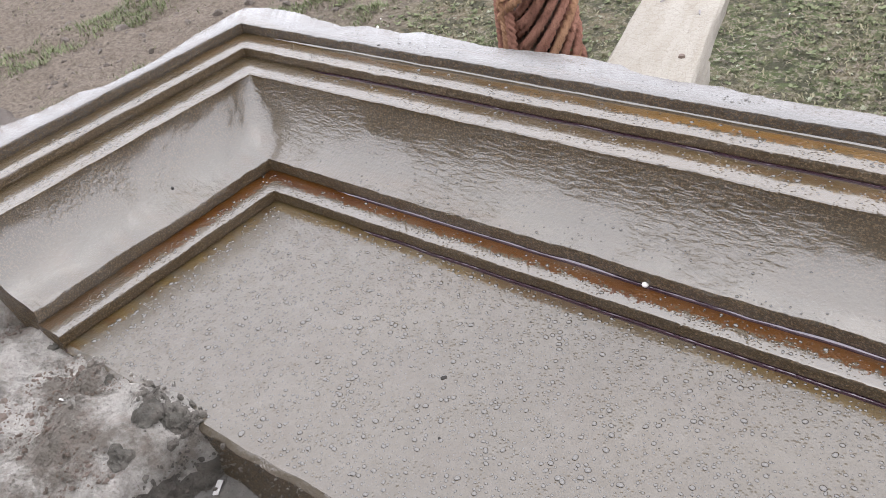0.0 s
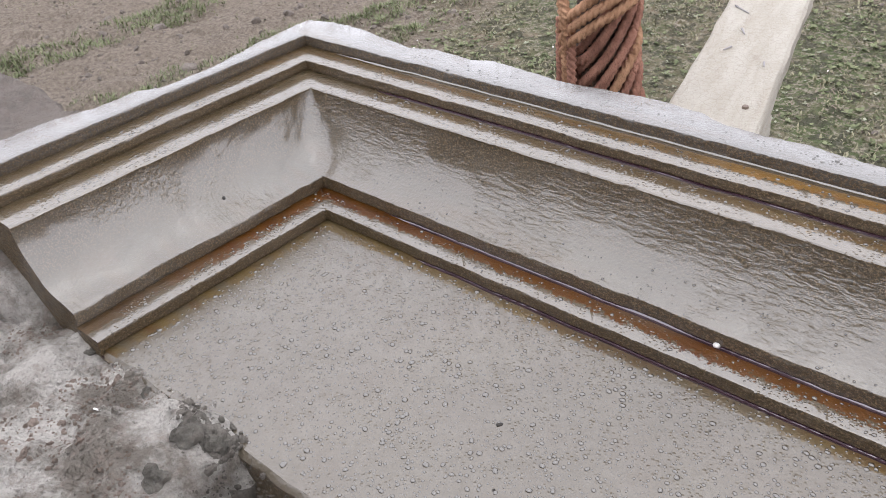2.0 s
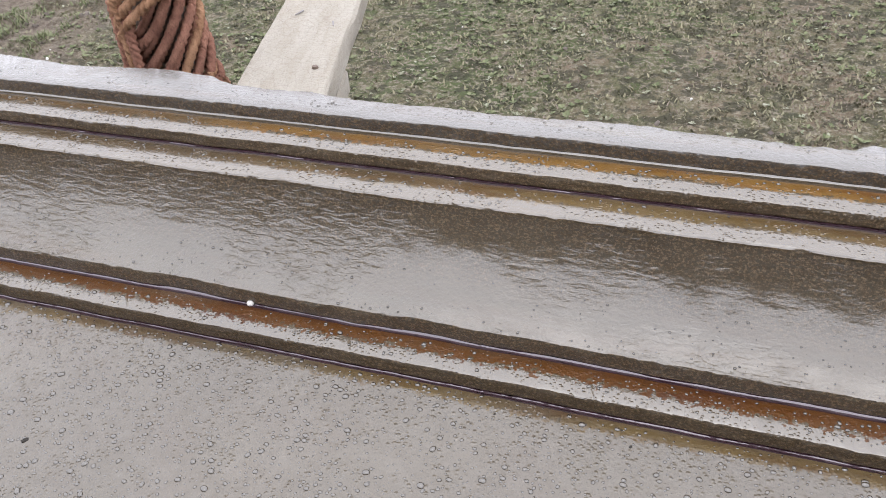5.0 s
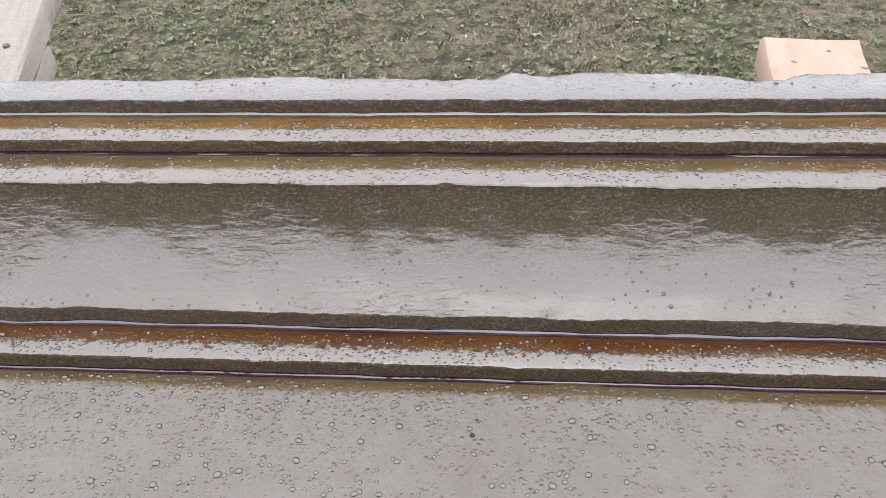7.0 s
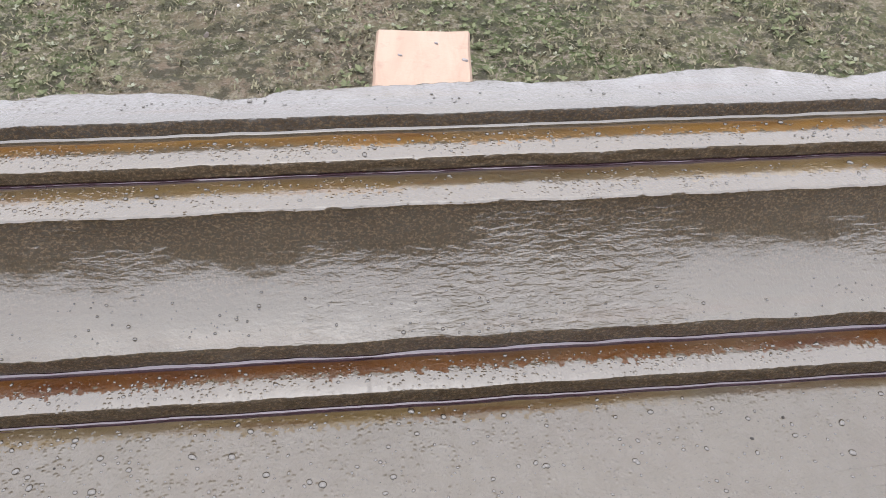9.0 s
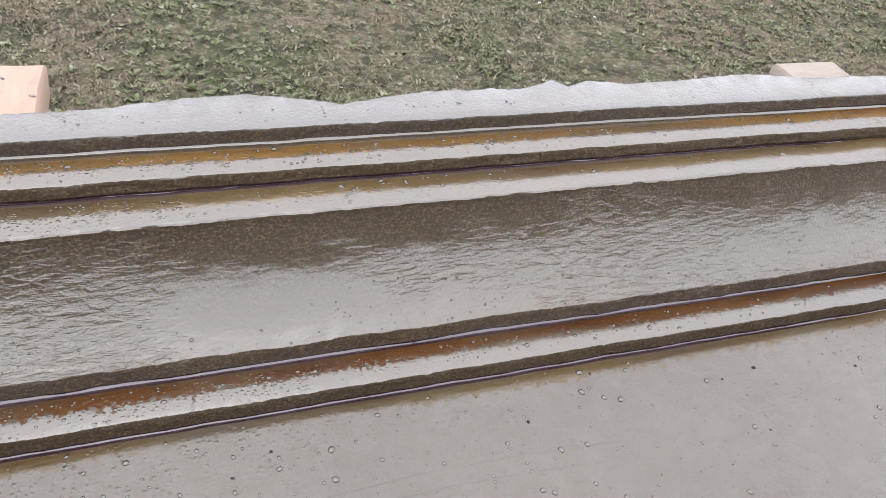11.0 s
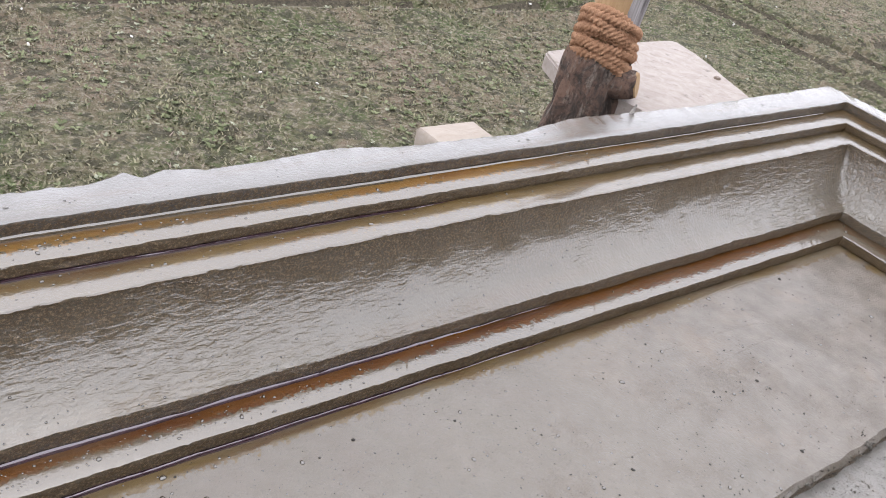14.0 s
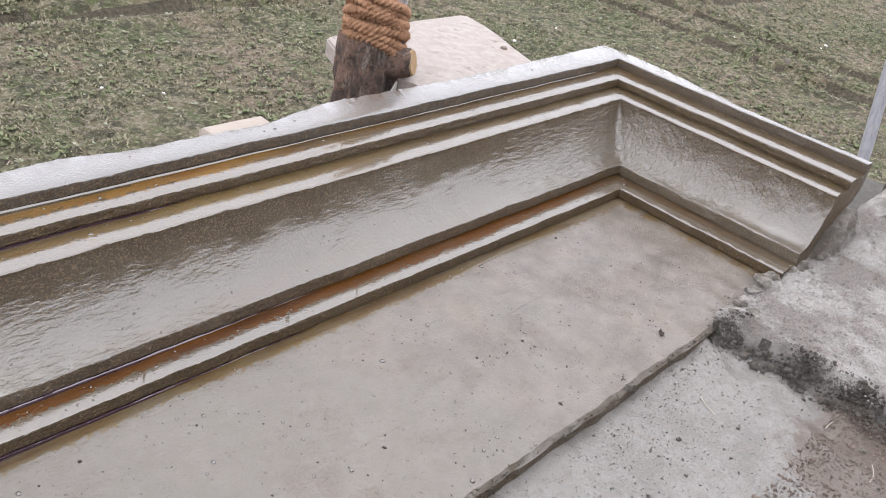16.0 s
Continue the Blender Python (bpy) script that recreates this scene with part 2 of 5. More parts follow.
def rough_mortar(name, light, dark, red, wet=0.0, coarse=1.0, soil=()):
    m = Mat(name, rough=0.85)
    a, b, fine = m.noise(14, 8, 0.72), m.noise(70, 5, 0.7), m.noise(420, 4, 0.75)
    col = m.mix(m.ramp(a, 0.43, 0.56), dark, light)
    col = m.mix(m.ramp(b, 0.5, 0.72, 0, 0.7), col, red)
    col = m.mix(m.ramp(fine, 0.58, 0.75, 0, 0.7), col, (0.04, 0.035, 0.029))
    col = m.mix(m.ramp(m.voronoi(240), 0.0, 0.16, 0.65, 0.0), col, (0.36, 0.34, 0.31))
    for sx, sy, sr in soil:
        # trodden brown soil with a frayed border
        px = separate_x(m)
        dx, dy = m.math('SUBTRACT', px[0], sx), m.math('SUBTRACT', px[1], sy)
        d = m.math('SQRT', m.math('ADD', m.math('MULTIPLY', dx, dx), m.math('MULTIPLY', dy, dy)), 0.0)
        d = m.math('ADD', d, m.math('MULTIPLY', m.math('SUBTRACT', m.noise(30, 6, 0.7), 0.5), 0.10))
        col = m.mix(m.ramp(d, sr - 0.012, sr, 0.85, 0.0), col, m.mix(fine, (0.07, 0.052, 0.040), (0.19, 0.145, 0.115)))
    m.to("Base Color", col)
    if wet:
        m.to("Coat Weight", m.ramp(a, 0.45, 0.6, wet, 0.0)).to("Coat Roughness", 0.2).to("Coat IOR", 1.5)
    m.bump((b, 0.007 * coarse), (fine, 0.005 * coarse))
    return m.m


M_MORTAR = rough_mortar("rough_mortar", (0.60, 0.565, 0.52), (0.22, 0.193, 0.162), (0.31, 0.245, 0.205))
M_MORTAR_PALE = rough_mortar("pale_mortar", (0.56, 0.535, 0.505), (0.33, 0.30, 0.27), (0.38, 0.31, 0.265))
M_PINK = rough_mortar("pinkish_mortar", (0.24, 0.205, 0.18), (0.14, 0.118, 0.10), (0.18, 0.135, 0.11))
M_FLOOR = rough_mortar("damp_screed", (0.27, 0.258, 0.24), (0.18, 0.168, 0.15), (0.22, 0.19, 0.165), wet=0.8, coarse=0.3, soil=((1.81, -0.352, 0.075), (1.90, -0.365, 0.075)))
M_DAMP = rough_mortar("damp_mortar", (0.24, 0.225, 0.195), (0.10, 0.09, 0.074), (0.16, 0.125, 0.10))
M_SIDE = rough_mortar("dark_broken_mortar", (0.24, 0.218, 0.188), (0.08, 0.07, 0.058), (0.16, 0.123, 0.10))
M_CRUMB = rough_mortar("brown_crumbs", (0.34, 0.27, 0.225), (0.20, 0.155, 0.125), (0.28, 0.20, 0.165))
M_WALL = rough_mortar("render_coat", (0.24, 0.23, 0.215), (0.18, 0.168, 0.15), (0.2, 0.175, 0.15))


def timber(name, base, dark, along=(40, 3, 40), knots=0.3, rough=0.75):
    m = Mat(name, rough=rough)
    grain = m.noise(3.0, 6, 0.65, m.mapped(along), 0.6)
    spots = m.noise(60, 4)
    col = m.mix(m.ramp(grain, 0.35, 0.7), base, dark)
    col = m.mix(m.ramp(spots, 0.60, 0.75, 0, knots), col, tuple(c * 0.45 for c in dark))
    m.to("Base Color", col)
    m.bump((grain, 0.0012), (m.noise(240, 3), 0.0006))
    return m.m


ml = Mat("lime_crusted_wood", rough=0.85)
la, lb, lf = ml.noise(3.0, 5, 0.65, ml.mapped((14, 3, 14)), 0.6), ml.noise(110, 5, 0.7), ml.voronoi(95, 'DISTANCE_TO_EDGE')
lc = ml.mix(ml.ramp(la, 0.35, 0.7), (0.46, 0.43, 0.375), (0.37, 0.33, 0.27))
lc = ml.mix(ml.ramp(lb, 0.60, 0.74, 0, 0.6), lc, (0.24, 0.20, 0.155))
lc = ml.mix(ml.ramp(lf, 0.0, 0.05, 0.35, 0.0), lc, (0.25, 0.21, 0.165))
ml.to("Base Color", lc)
ml.bump((la, 0.0015), (lb, 0.004), (ml.noise(420, 3), 0.0015))
M_WHITEWOOD = ml.m
M_PEACH = timber("fresh_peach_wood", (0.52, 0.385, 0.30), (0.46, 0.315, 0.235), (14, 3, 14), 0.3)
M_CREAM = timber("cream_wood", (0.44, 0.385, 0.335), (0.38, 0.32, 0.265), (9, 30, 30), 0.2)
M_PALEBOARD = timber("cement_dusted_board", (0.41, 0.365, 0.335), (0.31, 0.265, 0.235), (24, 20, 25), 0.8)
M_BARE = timber("debarked_wood", (0.42, 0.29, 0.155), (0.32, 0.20, 0.10), (60, 60, 4))
M_GREYWOOD = timber("weathered_grey_wood", (0.42, 0.40, 0.40), (0.11, 0.10, 0.10), (35, 35, 5))
mb = Mat("flaking_bark", rough=0.9)
ba, bb_, bf = mb.noise(26, 5, 0.7, None, 0.8), mb.noise(70, 5, 0.7, mb.mapped((1.6, 1.6, 0.5))), mb.noise(260, 4, 0.7)
bc = mb.mix(mb.ramp(ba, 0.42, 0.58), (0.055, 0.042, 0.036), (0.20, 0.125, 0.092))
bc = mb.mix(mb.ramp(bb_, 0.52, 0.64, 0, 0.85), bc, (0.27, 0.225, 0.19))
bc = mb.mix(mb.ramp(bf, 0.55, 0.7, 0, 0.8), bc, (0.025, 0.019, 0.016))
mb.to("Base Color", bc)
mb.bump((ba, 0.012), (bb_, 0.006), (bf, 0.003))
M_BARK = mb.m
M_BAMBOO = timber("grey_bamboo", (0.38, 0.38, 0.40), (0.22, 0.22, 0.24), (50, 50, 3), 0.3, 0.5)
M_BROWNPOLE = timber("brown_pole_wood", (0.28, 0.15, 0.08), (0.14, 0.07, 0.04), (50, 50, 4), 0.3)


def coir(name, light, dark):
    m = Mat(name, rough=0.95)
    a, f = m.noise(45, 5, 0.65), m.noise(600, 3, 0.7, m.mapped((1, 1, 0.6)))
    col = m.mix(m.ramp(a, 0.3, 0.7), dark, light)
    col = m.mix(m.ramp(f, 0.5, 0.75, 0, 0.7), col, tuple(c * 0.35 for c in dark))
    m.to("Base Color", col)
    m.bump((f, 0.0015))
    return m.m


M_COIR_DARK = coir("dark_red_coir", (0.46, 0.235, 0.165), (0.20, 0.088, 0.062))
M_COIR = coir("orange_coir", (0.54, 0.315, 0.19), (0.27, 0.14, 0.075))

M_DROP = Mat("water_drop", rough=0.05).to("Base Color", (0.055, 0.044, 0.03)).to("Coat Weight", 1.0).to("Coat IOR", 2.05).to("Coat Roughness", 0.01).m
M_NAIL = Mat("rusty_nail", rough=0.6, metal=0.7).to("Base Color", (0.22, 0.17, 0.14)).m
M_CHIP = Mat("white_shell_chip", rough=0.6).to("Base Color", (0.75, 0.73, 0.70)).m
M_PIT = Mat("dark_grit", rough=0.8).to("Base Color", (0.03, 0.026, 0.022)).m

mg = Mat("grassy_soil", rough=0.95)
ga, gb, gc, gf = mg.noise(0.9, 5, 0.6), mg.noise(6, 5, 0.65), mg.noise(34, 5, 0.75), mg.noise(120, 4, 0.7)
gcol = mg.mix(mg.ramp(mg.math('ADD', mg.math('MULTIPLY', ga, 0.5), mg.math('MULTIPLY', gb, 0.5)), 0.40, 0.57), (0.235, 0.18, 0.125), (0.10, 0.125, 0.045))
gcol = mg.mix(mg.ramp(gc, 0.49, 0.60), gcol, (0.33, 0.29, 0.215))
gcol = mg.mix(mg.ramp(mg.noise(14, 5, 0.65), 0.49, 0.57, 0, 0.75), gcol, (0.05, 0.05, 0.027))
gcol = mg.mix(mg.ramp(gf, 0.55, 0.75, 0, 0.8), gcol, (0.06, 0.055, 0.036))
gx = separate_x(mg)
side = mg.math('ADD', gx[0], mg.math('MULTIPLY', mg.noise(1.3, 4, 0.6), 2.2))
soil = mg.mix(mg.ramp(gc, 0.35, 0.65), (0.16, 0.125, 0.095), (0.33, 0.275, 0.22))
gcol = mg.mix(mg.ramp(side, -2.2, -1.6, 1.0, 0.0), gcol, soil)
mg.to("Base Color", gcol)
mg.bump((gc, 0.03), (gf, 0.012))
M_GROUND = mg.m
mr = Mat("dark_rut_soil", rough=0.95)
rc = mr.noise(40, 5, 0.75)
mr.to("Base Color", mr.mix(mr.ramp(rc, 0.38, 0.62), (0.048, 0.042, 0.028), (0.13, 0.11, 0.075)))
mr.bump((rc, 0.03))
M_RUT = mr.m


def leafy(name, a, b):
    m = Mat(name, rough=0.7)
    geo = m.n.new("ShaderNodeNewGeometry")
    m.to("Base Color", m.mix(geo.outputs["Random Per Island"], a, b))
    return m.m


M_GRASS = leafy("short_grass", (0.08, 0.078, 0.038), (0.325, 0.30, 0.19))
M_WEED = leafy("weed_leaves", (0.095, 0.115, 0.046), (0.225, 0.245, 0.13))
M_WEED_PALE = leafy("pale_weed_leaves", (0.20, 0.215, 0.13), (0.38, 0.385, 0.29))
M_DRY = leafy("dead_stalks", (0.13, 0.10, 0.075), (0.31, 0.25, 0.20))

# ---------------------------------------------------------------- mesh helpers


def mesh_object(name, verts, faces, material, parent=None, label="", smooth=False):
    me = bpy.data.meshes.new(name)
    me.from_pydata([tuple(v) for v in verts], [], [tuple(f) for f in faces])
    me.validate()
    me.update()
    if smooth:
        me.polygons.foreach_set("use_smooth", [True] * len(me.polygons))
    me.materials.append(material)
    ob = new(name, me)
    if parent is not None:
        ob.parent = parent
    if label:
        ob["label"] = label
    return ob


def part(name, bm, material, parent=None, label="", smooth=False):
    bmesh.ops.recalc_face_normals(bm, faces=bm.faces)
    me = bpy.data.meshes.new(name)
    bm.to_mesh(me)
    bm.free()
    if smooth:
        me.polygons.foreach_set("use_smooth", [True] * len(me.polygons))
    me.materials.append(material)
    ob = new(name, me)
    if parent is not None:
        ob.parent = parent
    if label:
        ob["label"] = label
    return ob


def thing(name, place, label, category, group="", kind=""):
    ob = new(name)
    ob.empty_display_size = 0.05
    ob.matrix_world = place if isinstance(place, Matrix) else Matrix.Translation(place)
    return tagged(ob, label, category, group, kind)


def n3(x, y, z, s):
    return noise.noise((x * s, y * s, z * s))


def fbm(x, y, z, s, octaves=4):
    v, a = 0.0, 1.0
    for k in range(octaves):
        v += a * noise.noise((x * s + 7.1 * k, y * s - 3.3 * k, z * s + 1.7 * k))
        a *= 0.5
        s *= 2.1
    return v


# ---------------------------------------------------------------- the cornice tray
# offsets of the lines of the profile: along the long side, on the left return, on the right return, height
LEN = 1.98
Y0, Y2, Y4, Y5, Y7 = 0.0, 0.0235, 0.0655, 0.0911, 0.1164
Z1, Z3, Z4, Z6, Z8 = 0.0109, 0.0226, 0.0762, 0.0854, 0.0955
LX = {Y0: 0.0092, Y2: -0.0170, Y4: -0.0655, Y5: -0.0978, Y7: -0.1251}
RX = {Y0: LEN - 0.0038, Y2: LEN + 0.0248, Y4: LEN + 0.0619, Y5: LEN + 0.0903, Y7: LEN + 0.1231}
END_L, END_R = -0.207, -0.186
LEAN_L, LEAN_R = math.tan(radians(1.84)), math.tan(radians(0.49))
OUT = 0.147


def offs(y):
    """Left and right x of the line that lies y out from the panel."""
    ys = [-0.05, Y0, Y2, Y4, Y5, Y7, OUT, OUT + 0.05]
    ls = [LX[Y0] + 0.05, LX[Y0], LX[Y2], LX[Y4], LX[Y5], LX[Y7], -0.153, -0.203]
    rs = [RX[Y0] - 0.05, RX[Y0], RX[Y2], RX[Y4], RX[Y5], RX[Y7], 2.116, 2.166]
    return float(np.interp(y, ys, ls)), float(np.interp(y, ys, rs))


# how far the broken edge of the rim stands out or back, along the long side and down the two returns
RIM_X = (-0.15, -0.117, -0.076, -0.02, 0.013, 0.053, 0.074, 0.149, 0.184, 0.223, 0.260, 0.268, 0.293, 0.334, 0.369, 0.426, 0.464, 0.553, 0.571, 0.662, 0.677, 0.694, 0.718,
         0.784, 0.799, 0.821, 0.836, 0.898, 0.949, 0.972, 1.026, 1.060, 1.101, 1.152, 1.206, 1.274, 1.294, 1.304, 1.320, 1.346, 1.450, 1.49, 1.620, 1.686, 1.85, 2.008, 2.12)
RIM_D = (3, 10, 9, -3, 5, 2, 9, 2, 7, 11, 6, -1, -3, -2, -7, -5, -7, -2, -5, -7, 0, -5, 1,
         -2, -9, -9, -2, -1, 2, -3, 0, 6, 8, -6, 3, 1, 10, 2, 7, 1, 8, 0, -4, 9, 4, 9, 11)
RIM_LEFT = ((-0.12, -0.086, -0.046, -0.022, 0.04, 0.09, 0.15), (12, 2, 2, -12, -12, -1, 3))
RIM_RIGHT = ((-0.16, -0.10, -0.026, 0.055, 0.133, 0.16), (-3, -7, 5, 18, 16, 11))


def rim_edge(run, q):
    """Outward step of the broken rim edge at q along that run."""
    knots = (RIM_LEFT, (RIM_X, RIM_D), RIM_RIGHT)[run]
    fine = 0.0016 * noise.noise((q * 70.0, run, 0)) + 0.0014 * noise.noise((q * 190.0, 3.0 + run, 4))
    return 0.001 * float(np.interp(q, knots[0], knots[1])) + fine * (0.5 if run == 2 else 1.0)


def sweep(profile, step=0.003, rough=0.0005, edge_rag=(), worn=(), fillet=None, sink=0.0):
    """A closed section (y, z points) run round the three sides with mitres; edge_rag: points that take the broken edge."""
    n = len(profile)
    n_l, n_m, n_r = int(0.22 / step), int(LEN / step), int(0.22 / step)
    rows = []
    for k in range(n_l):
        rows.append((0, k / n_l))
    for k in range(n_m):
        rows.append((1, k / n_m))
    for k in range(n_r + 1):
        rows.append((2, k / n_r))
    verts = []
    for run, u in rows:
        for i, (y, z) in enumerate(profile):
            if i in edge_rag:
                q = (END_L + (y - END_L) * u, -0.153 + 2.269 * u, y + (END_R - y) * u)[run]
                y = y + rim_edge(run, q)
            xl, xr = offs(y)
            if run == 0:
                yy = END_L + (y - END_L) * u
                p = [xl - (y - yy) * LEAN_L, yy, z]
            elif run == 1:
                p = [xl + (xr - xl) * u, y, z]
            else:
                yy = y + (END_R - y) * u
                p = [xr + (y - yy) * LEAN_R, yy, z]
            # the mitres are rounded by hand
            for corner, end in ((0, 0), (1, 2)):
                rad = (fillet(i) * (1.0, 0.42)[corner]) if fillet else 0.0018
                cx = (xl, xr)[corner]
                way = Vector((-LEAN_L if corner == 0 else LEAN_R, -1.0, 0))
                along = Vector((1.0 if corner == 0 else -1.0, 0, 0))
                near = (y - p[1]) if run == end else (abs(p[0] - cx) if run == 1 else 9)
                if near < rad:
                    w = 0.5 * (1 - near / rad)
                    w = w if run == end else 1 - w
                    c = Vector((cx, y, z)) + way * ((1 - w) ** 2 * rad) + along * (w * w * rad)
                    p = list(c)
            if sink:
                out = (1.0 if run != 1 else max(0.0, 1 - min(u, 1 - u) * LEN / 0.12))
                p[2] -= sink * max(out, 0.55 * min(1.0, max(0.0, (p[0] - 1.35) / 0.3)))
            if fillet and run == 2 and 9 < i < 34:
                # this return was cut steeper at the back
                far = min(1.0, max(0.0, (y - p[1] - 0.012) / 0.05))
                h = min(1.0, max(0.0, (z - Z3) / (Z4 - Z3)))
                p[2] += far * (Z4 - Z3) * (h ** 1.22 - h)
            a = rough * (1.0 if run == 1 or not fillet else (1.5, 1, 1.5)[run])
            if fillet and run == 2 and 18 < i < 35:
                p[0] += 0.0009 * noise.noise((p[1] * 230, p[2] * 230, 3)) + 0.0006 * noise.noise((p[1] * 420, p[2] * 420, 8))
            d = (fbm(p[0], p[1], p[2], 30, 3) * a * 1.2, fbm(p[0], p[1] + 5, p[2], 30, 3) * a * 1.2, fbm(p[0], p[1], p[2] + 9, 22, 3) * a)
            chip = noise.noise((p[0] * 70, p[1] * 70, p[2] * 70 + 3))
            if chip > 0.45:
                d = (d[0], d[1], d[2] - a * 2.2 * (chip - 0.45))
            if i in worn:
                w = 0.00055 * noise.noise((p[0] * 260, p[1] * 260, p[2] * 300)) + 0.0003 * noise.noise((p[0] * 90, p[1] * 90, 7.0))
                if i in (4, 5, 6):
                    w += 0.0006 * noise.noise((p[0] * 300, p[1] * 300, p[2] * 420 + 3))
                d = (d[0] + w * 0.6, d[1] + w, d[2] - (0.0 if i in (4, 5, 6) else abs(w) * 0.8))
            verts.append((p[0] + d[0], p[1] + d[1], p[2] + d[2]))
    faces = []
    for r in range(len(rows) - 1):
        for i in range(n):
            j = (i + 1) % n
            faces.append((r * n + i, r * n + j, (r + 1) * n + j, (r + 1) * n + i))
    faces.append(tuple(range(n)))
    faces.append(tuple(reversed([(len(rows) - 1) * n + i for i in range(n)])))
    return verts, faces


def smooth_by_angle(ob, degrees):
    me = ob.data
    bm = bmesh.new()
    bm.from_mesh(me)
    bmesh.ops.recalc_face_normals(bm, faces=bm.faces)
    lim = radians(degrees)
    for f in bm.faces:
        f.smooth = True
    for e in bm.edges:
        if len(e.link_faces) == 2 and e.calc_face_angle(0) > lim:
            e.smooth = False
    bm.to_mesh(me)
    bm.free()


cornice = thing("cornice", (0.99, 0.0, 0.0), "wet grey cement cornice with stepped fillets and a deep cove, edges still ragged", "cornice")
BASE = Matrix.Translation((-0.99, 0, 0))


def band(name, profile, material, label="", rough=0.0005, edge_rag=(), angle=28, step=0.003, worn=(), fillet=None):
    v, f = sweep(profile, step, rough, edge_rag, worn, fillet)
    ob = mesh_object(name, v, f, material, cornice, label)
    ob.matrix_parent_inverse = BASE
    smooth_by_angle(ob, angle)
    return ob


BV = 0.0011


def foot(y, z):
    """A fine undercut at the foot of a riser, where the casting shrank."""
    return [(y + 0.0014, z - 0.0015), (y + 0.0014, z + 0.0011), (y, z + 0.0017)]


def nosing(y, z, low):
    """The rough face of a riser that starts at low, and the worn edge at its head."""
    a, b = low + 0.0017, z - BV
    return [(y, a + (b - a) * k / 4) for k in (1, 2, 3)] + [(y, b), (y + BV * 0.3, z - BV * 0.3), (y + BV, z)]


band("lower_fillet", [(Y0 + 0.0014, -0.04), *foot(Y0, 0.0), *nosing(Y0, Z1, 0.0), (Y0 + 0.012, Z1), (Y2 + 0.002, Z1 - 0.0006), (Y2 + 0.002, -0.036)], M_STEP,
     "narrow wet ledge stained with amber rusty water", 0.0005, worn=(4, 5, 6, 7, 8, 9), step=0.002)
cove = []
A0, A1C = radians(15), radians(86)
for k in range(1, 25):
    a = A0 + (A1C - A0) * k / 24
    # the hollow starts at a gentle slope and turns up into a steep back
    cove.append((Y2 + 0.0015 + (Y4 - Y2 - 0.0015) * (math.sin(a) - math.sin(A0)) / (math.sin(A1C) - math.sin(A0)),
                 Z3 + 0.0002 + (Z4 - Z3 - 0.0012) * (math.cos(A0) - math.cos(a)) / (math.cos(A0) - math.cos(A1C))))
band("cove", [(Y2 + 0.0014, -0.036), *foot(Y2, Z1), *nosing(Y2, Z3, Z1), *cove, (Y4 + 0.0008, Z4 - 0.0014), (Y4 + 0.003, Z4 - 0.0020), (Y4 + 0.005, Z4 - 0.0030), (Y4 + 0.005, 0.022)], M_COVE,
     "smooth hollow cove of wet grey-brown cement", 0.0009, worn=(4, 5, 6, 7, 8, 9, 34, 35), step=0.002,
     fillet=lambda i: 0.002 if i < 9 or i > 34 else 0.003 + 0.018 * math.sin(math.pi * min(1.0, (i - 8) / 26) ** 0.75) ** 1.3)
band("ledge", [(Y4 + 0.0013, 0.022), (Y4 + 0.0013, Z4 - 0.0030), (Y4 - 0.0004, Z4 - 0.0022), (Y4 - 0.0003, Z4 - 0.0008), (Y4 + 0.0005, Z4 - 0.0001), (Y4 + 0.0018, Z4 + 0.0002), (Y4 + 0.012, Z4), (Y5 + 0.002, Z4 - 0.0008), (Y5 + 0.002, 0.044)], M_STEP_PALE, "", 0.0006,
     worn=(2, 3, 4, 5), step=0.002)
band("upper_fillet", [(Y5 + 0.0014, 0.044), *foot(Y5, Z4), *nosing(Y5, Z6, Z4), (Y5 + 0.012, Z6), (Y7 + 0.002, Z6 - 0.0008), (Y7 + 0.002, 0.054)], M_STEP_UP,
     "upper wet ledge with orange rust streaks", 0.0005, worn=(4, 5, 6, 7, 8, 9), step=0.002)
band("rim", [(Y7 + 0.0014, 0.054), *foot(Y7, Z6), *nosing(Y7, Z8, Z6), (Y7 + 0.006, Z8 + 0.0003), (Y7 + 0.012, Z8), (OUT - 0.003, Z8 - 0.0004), (OUT, Z8 - 0.002),
             (OUT + 0.0005, Z8 - 0.008), (OUT - 0.004, 0.066)], M_RIM,
     "flat wet outer rim with a broken uneven edge", 0.0006, (12, 13, 14, 15), step=0.002, worn=(4, 5, 6, 7, 8, 9))

# water that stands along the foot of each riser
M_POOL = Mat("amber_water", rough=0.02).to("Base Color", (0.05, 0.026, 0.03)).to("Coat Weight", 1.0).to("Coat Tint", (0.86, 0.78, 0.95)).to("Coat IOR", 1.95).to("Coat Roughness", 0.02).m


def pool(y, z, w, h, material, label):
    v, f = sweep([(y + 0.0006, z - 0.002), (y - w, z - 0.002), (y - w, z + 0.0003), (y - w * 0.55, z + h * 0.14), (y - w * 0.22, z + h * 0.45), (y + 0.0006, z + h)],
                 0.006, 0.0004, sink=0.0035)
    ob = mesh_object("pooled_water", v, f, material, cornice, label)
    ob.matrix_parent_inverse = BASE
    smooth_by_angle(ob, 50)


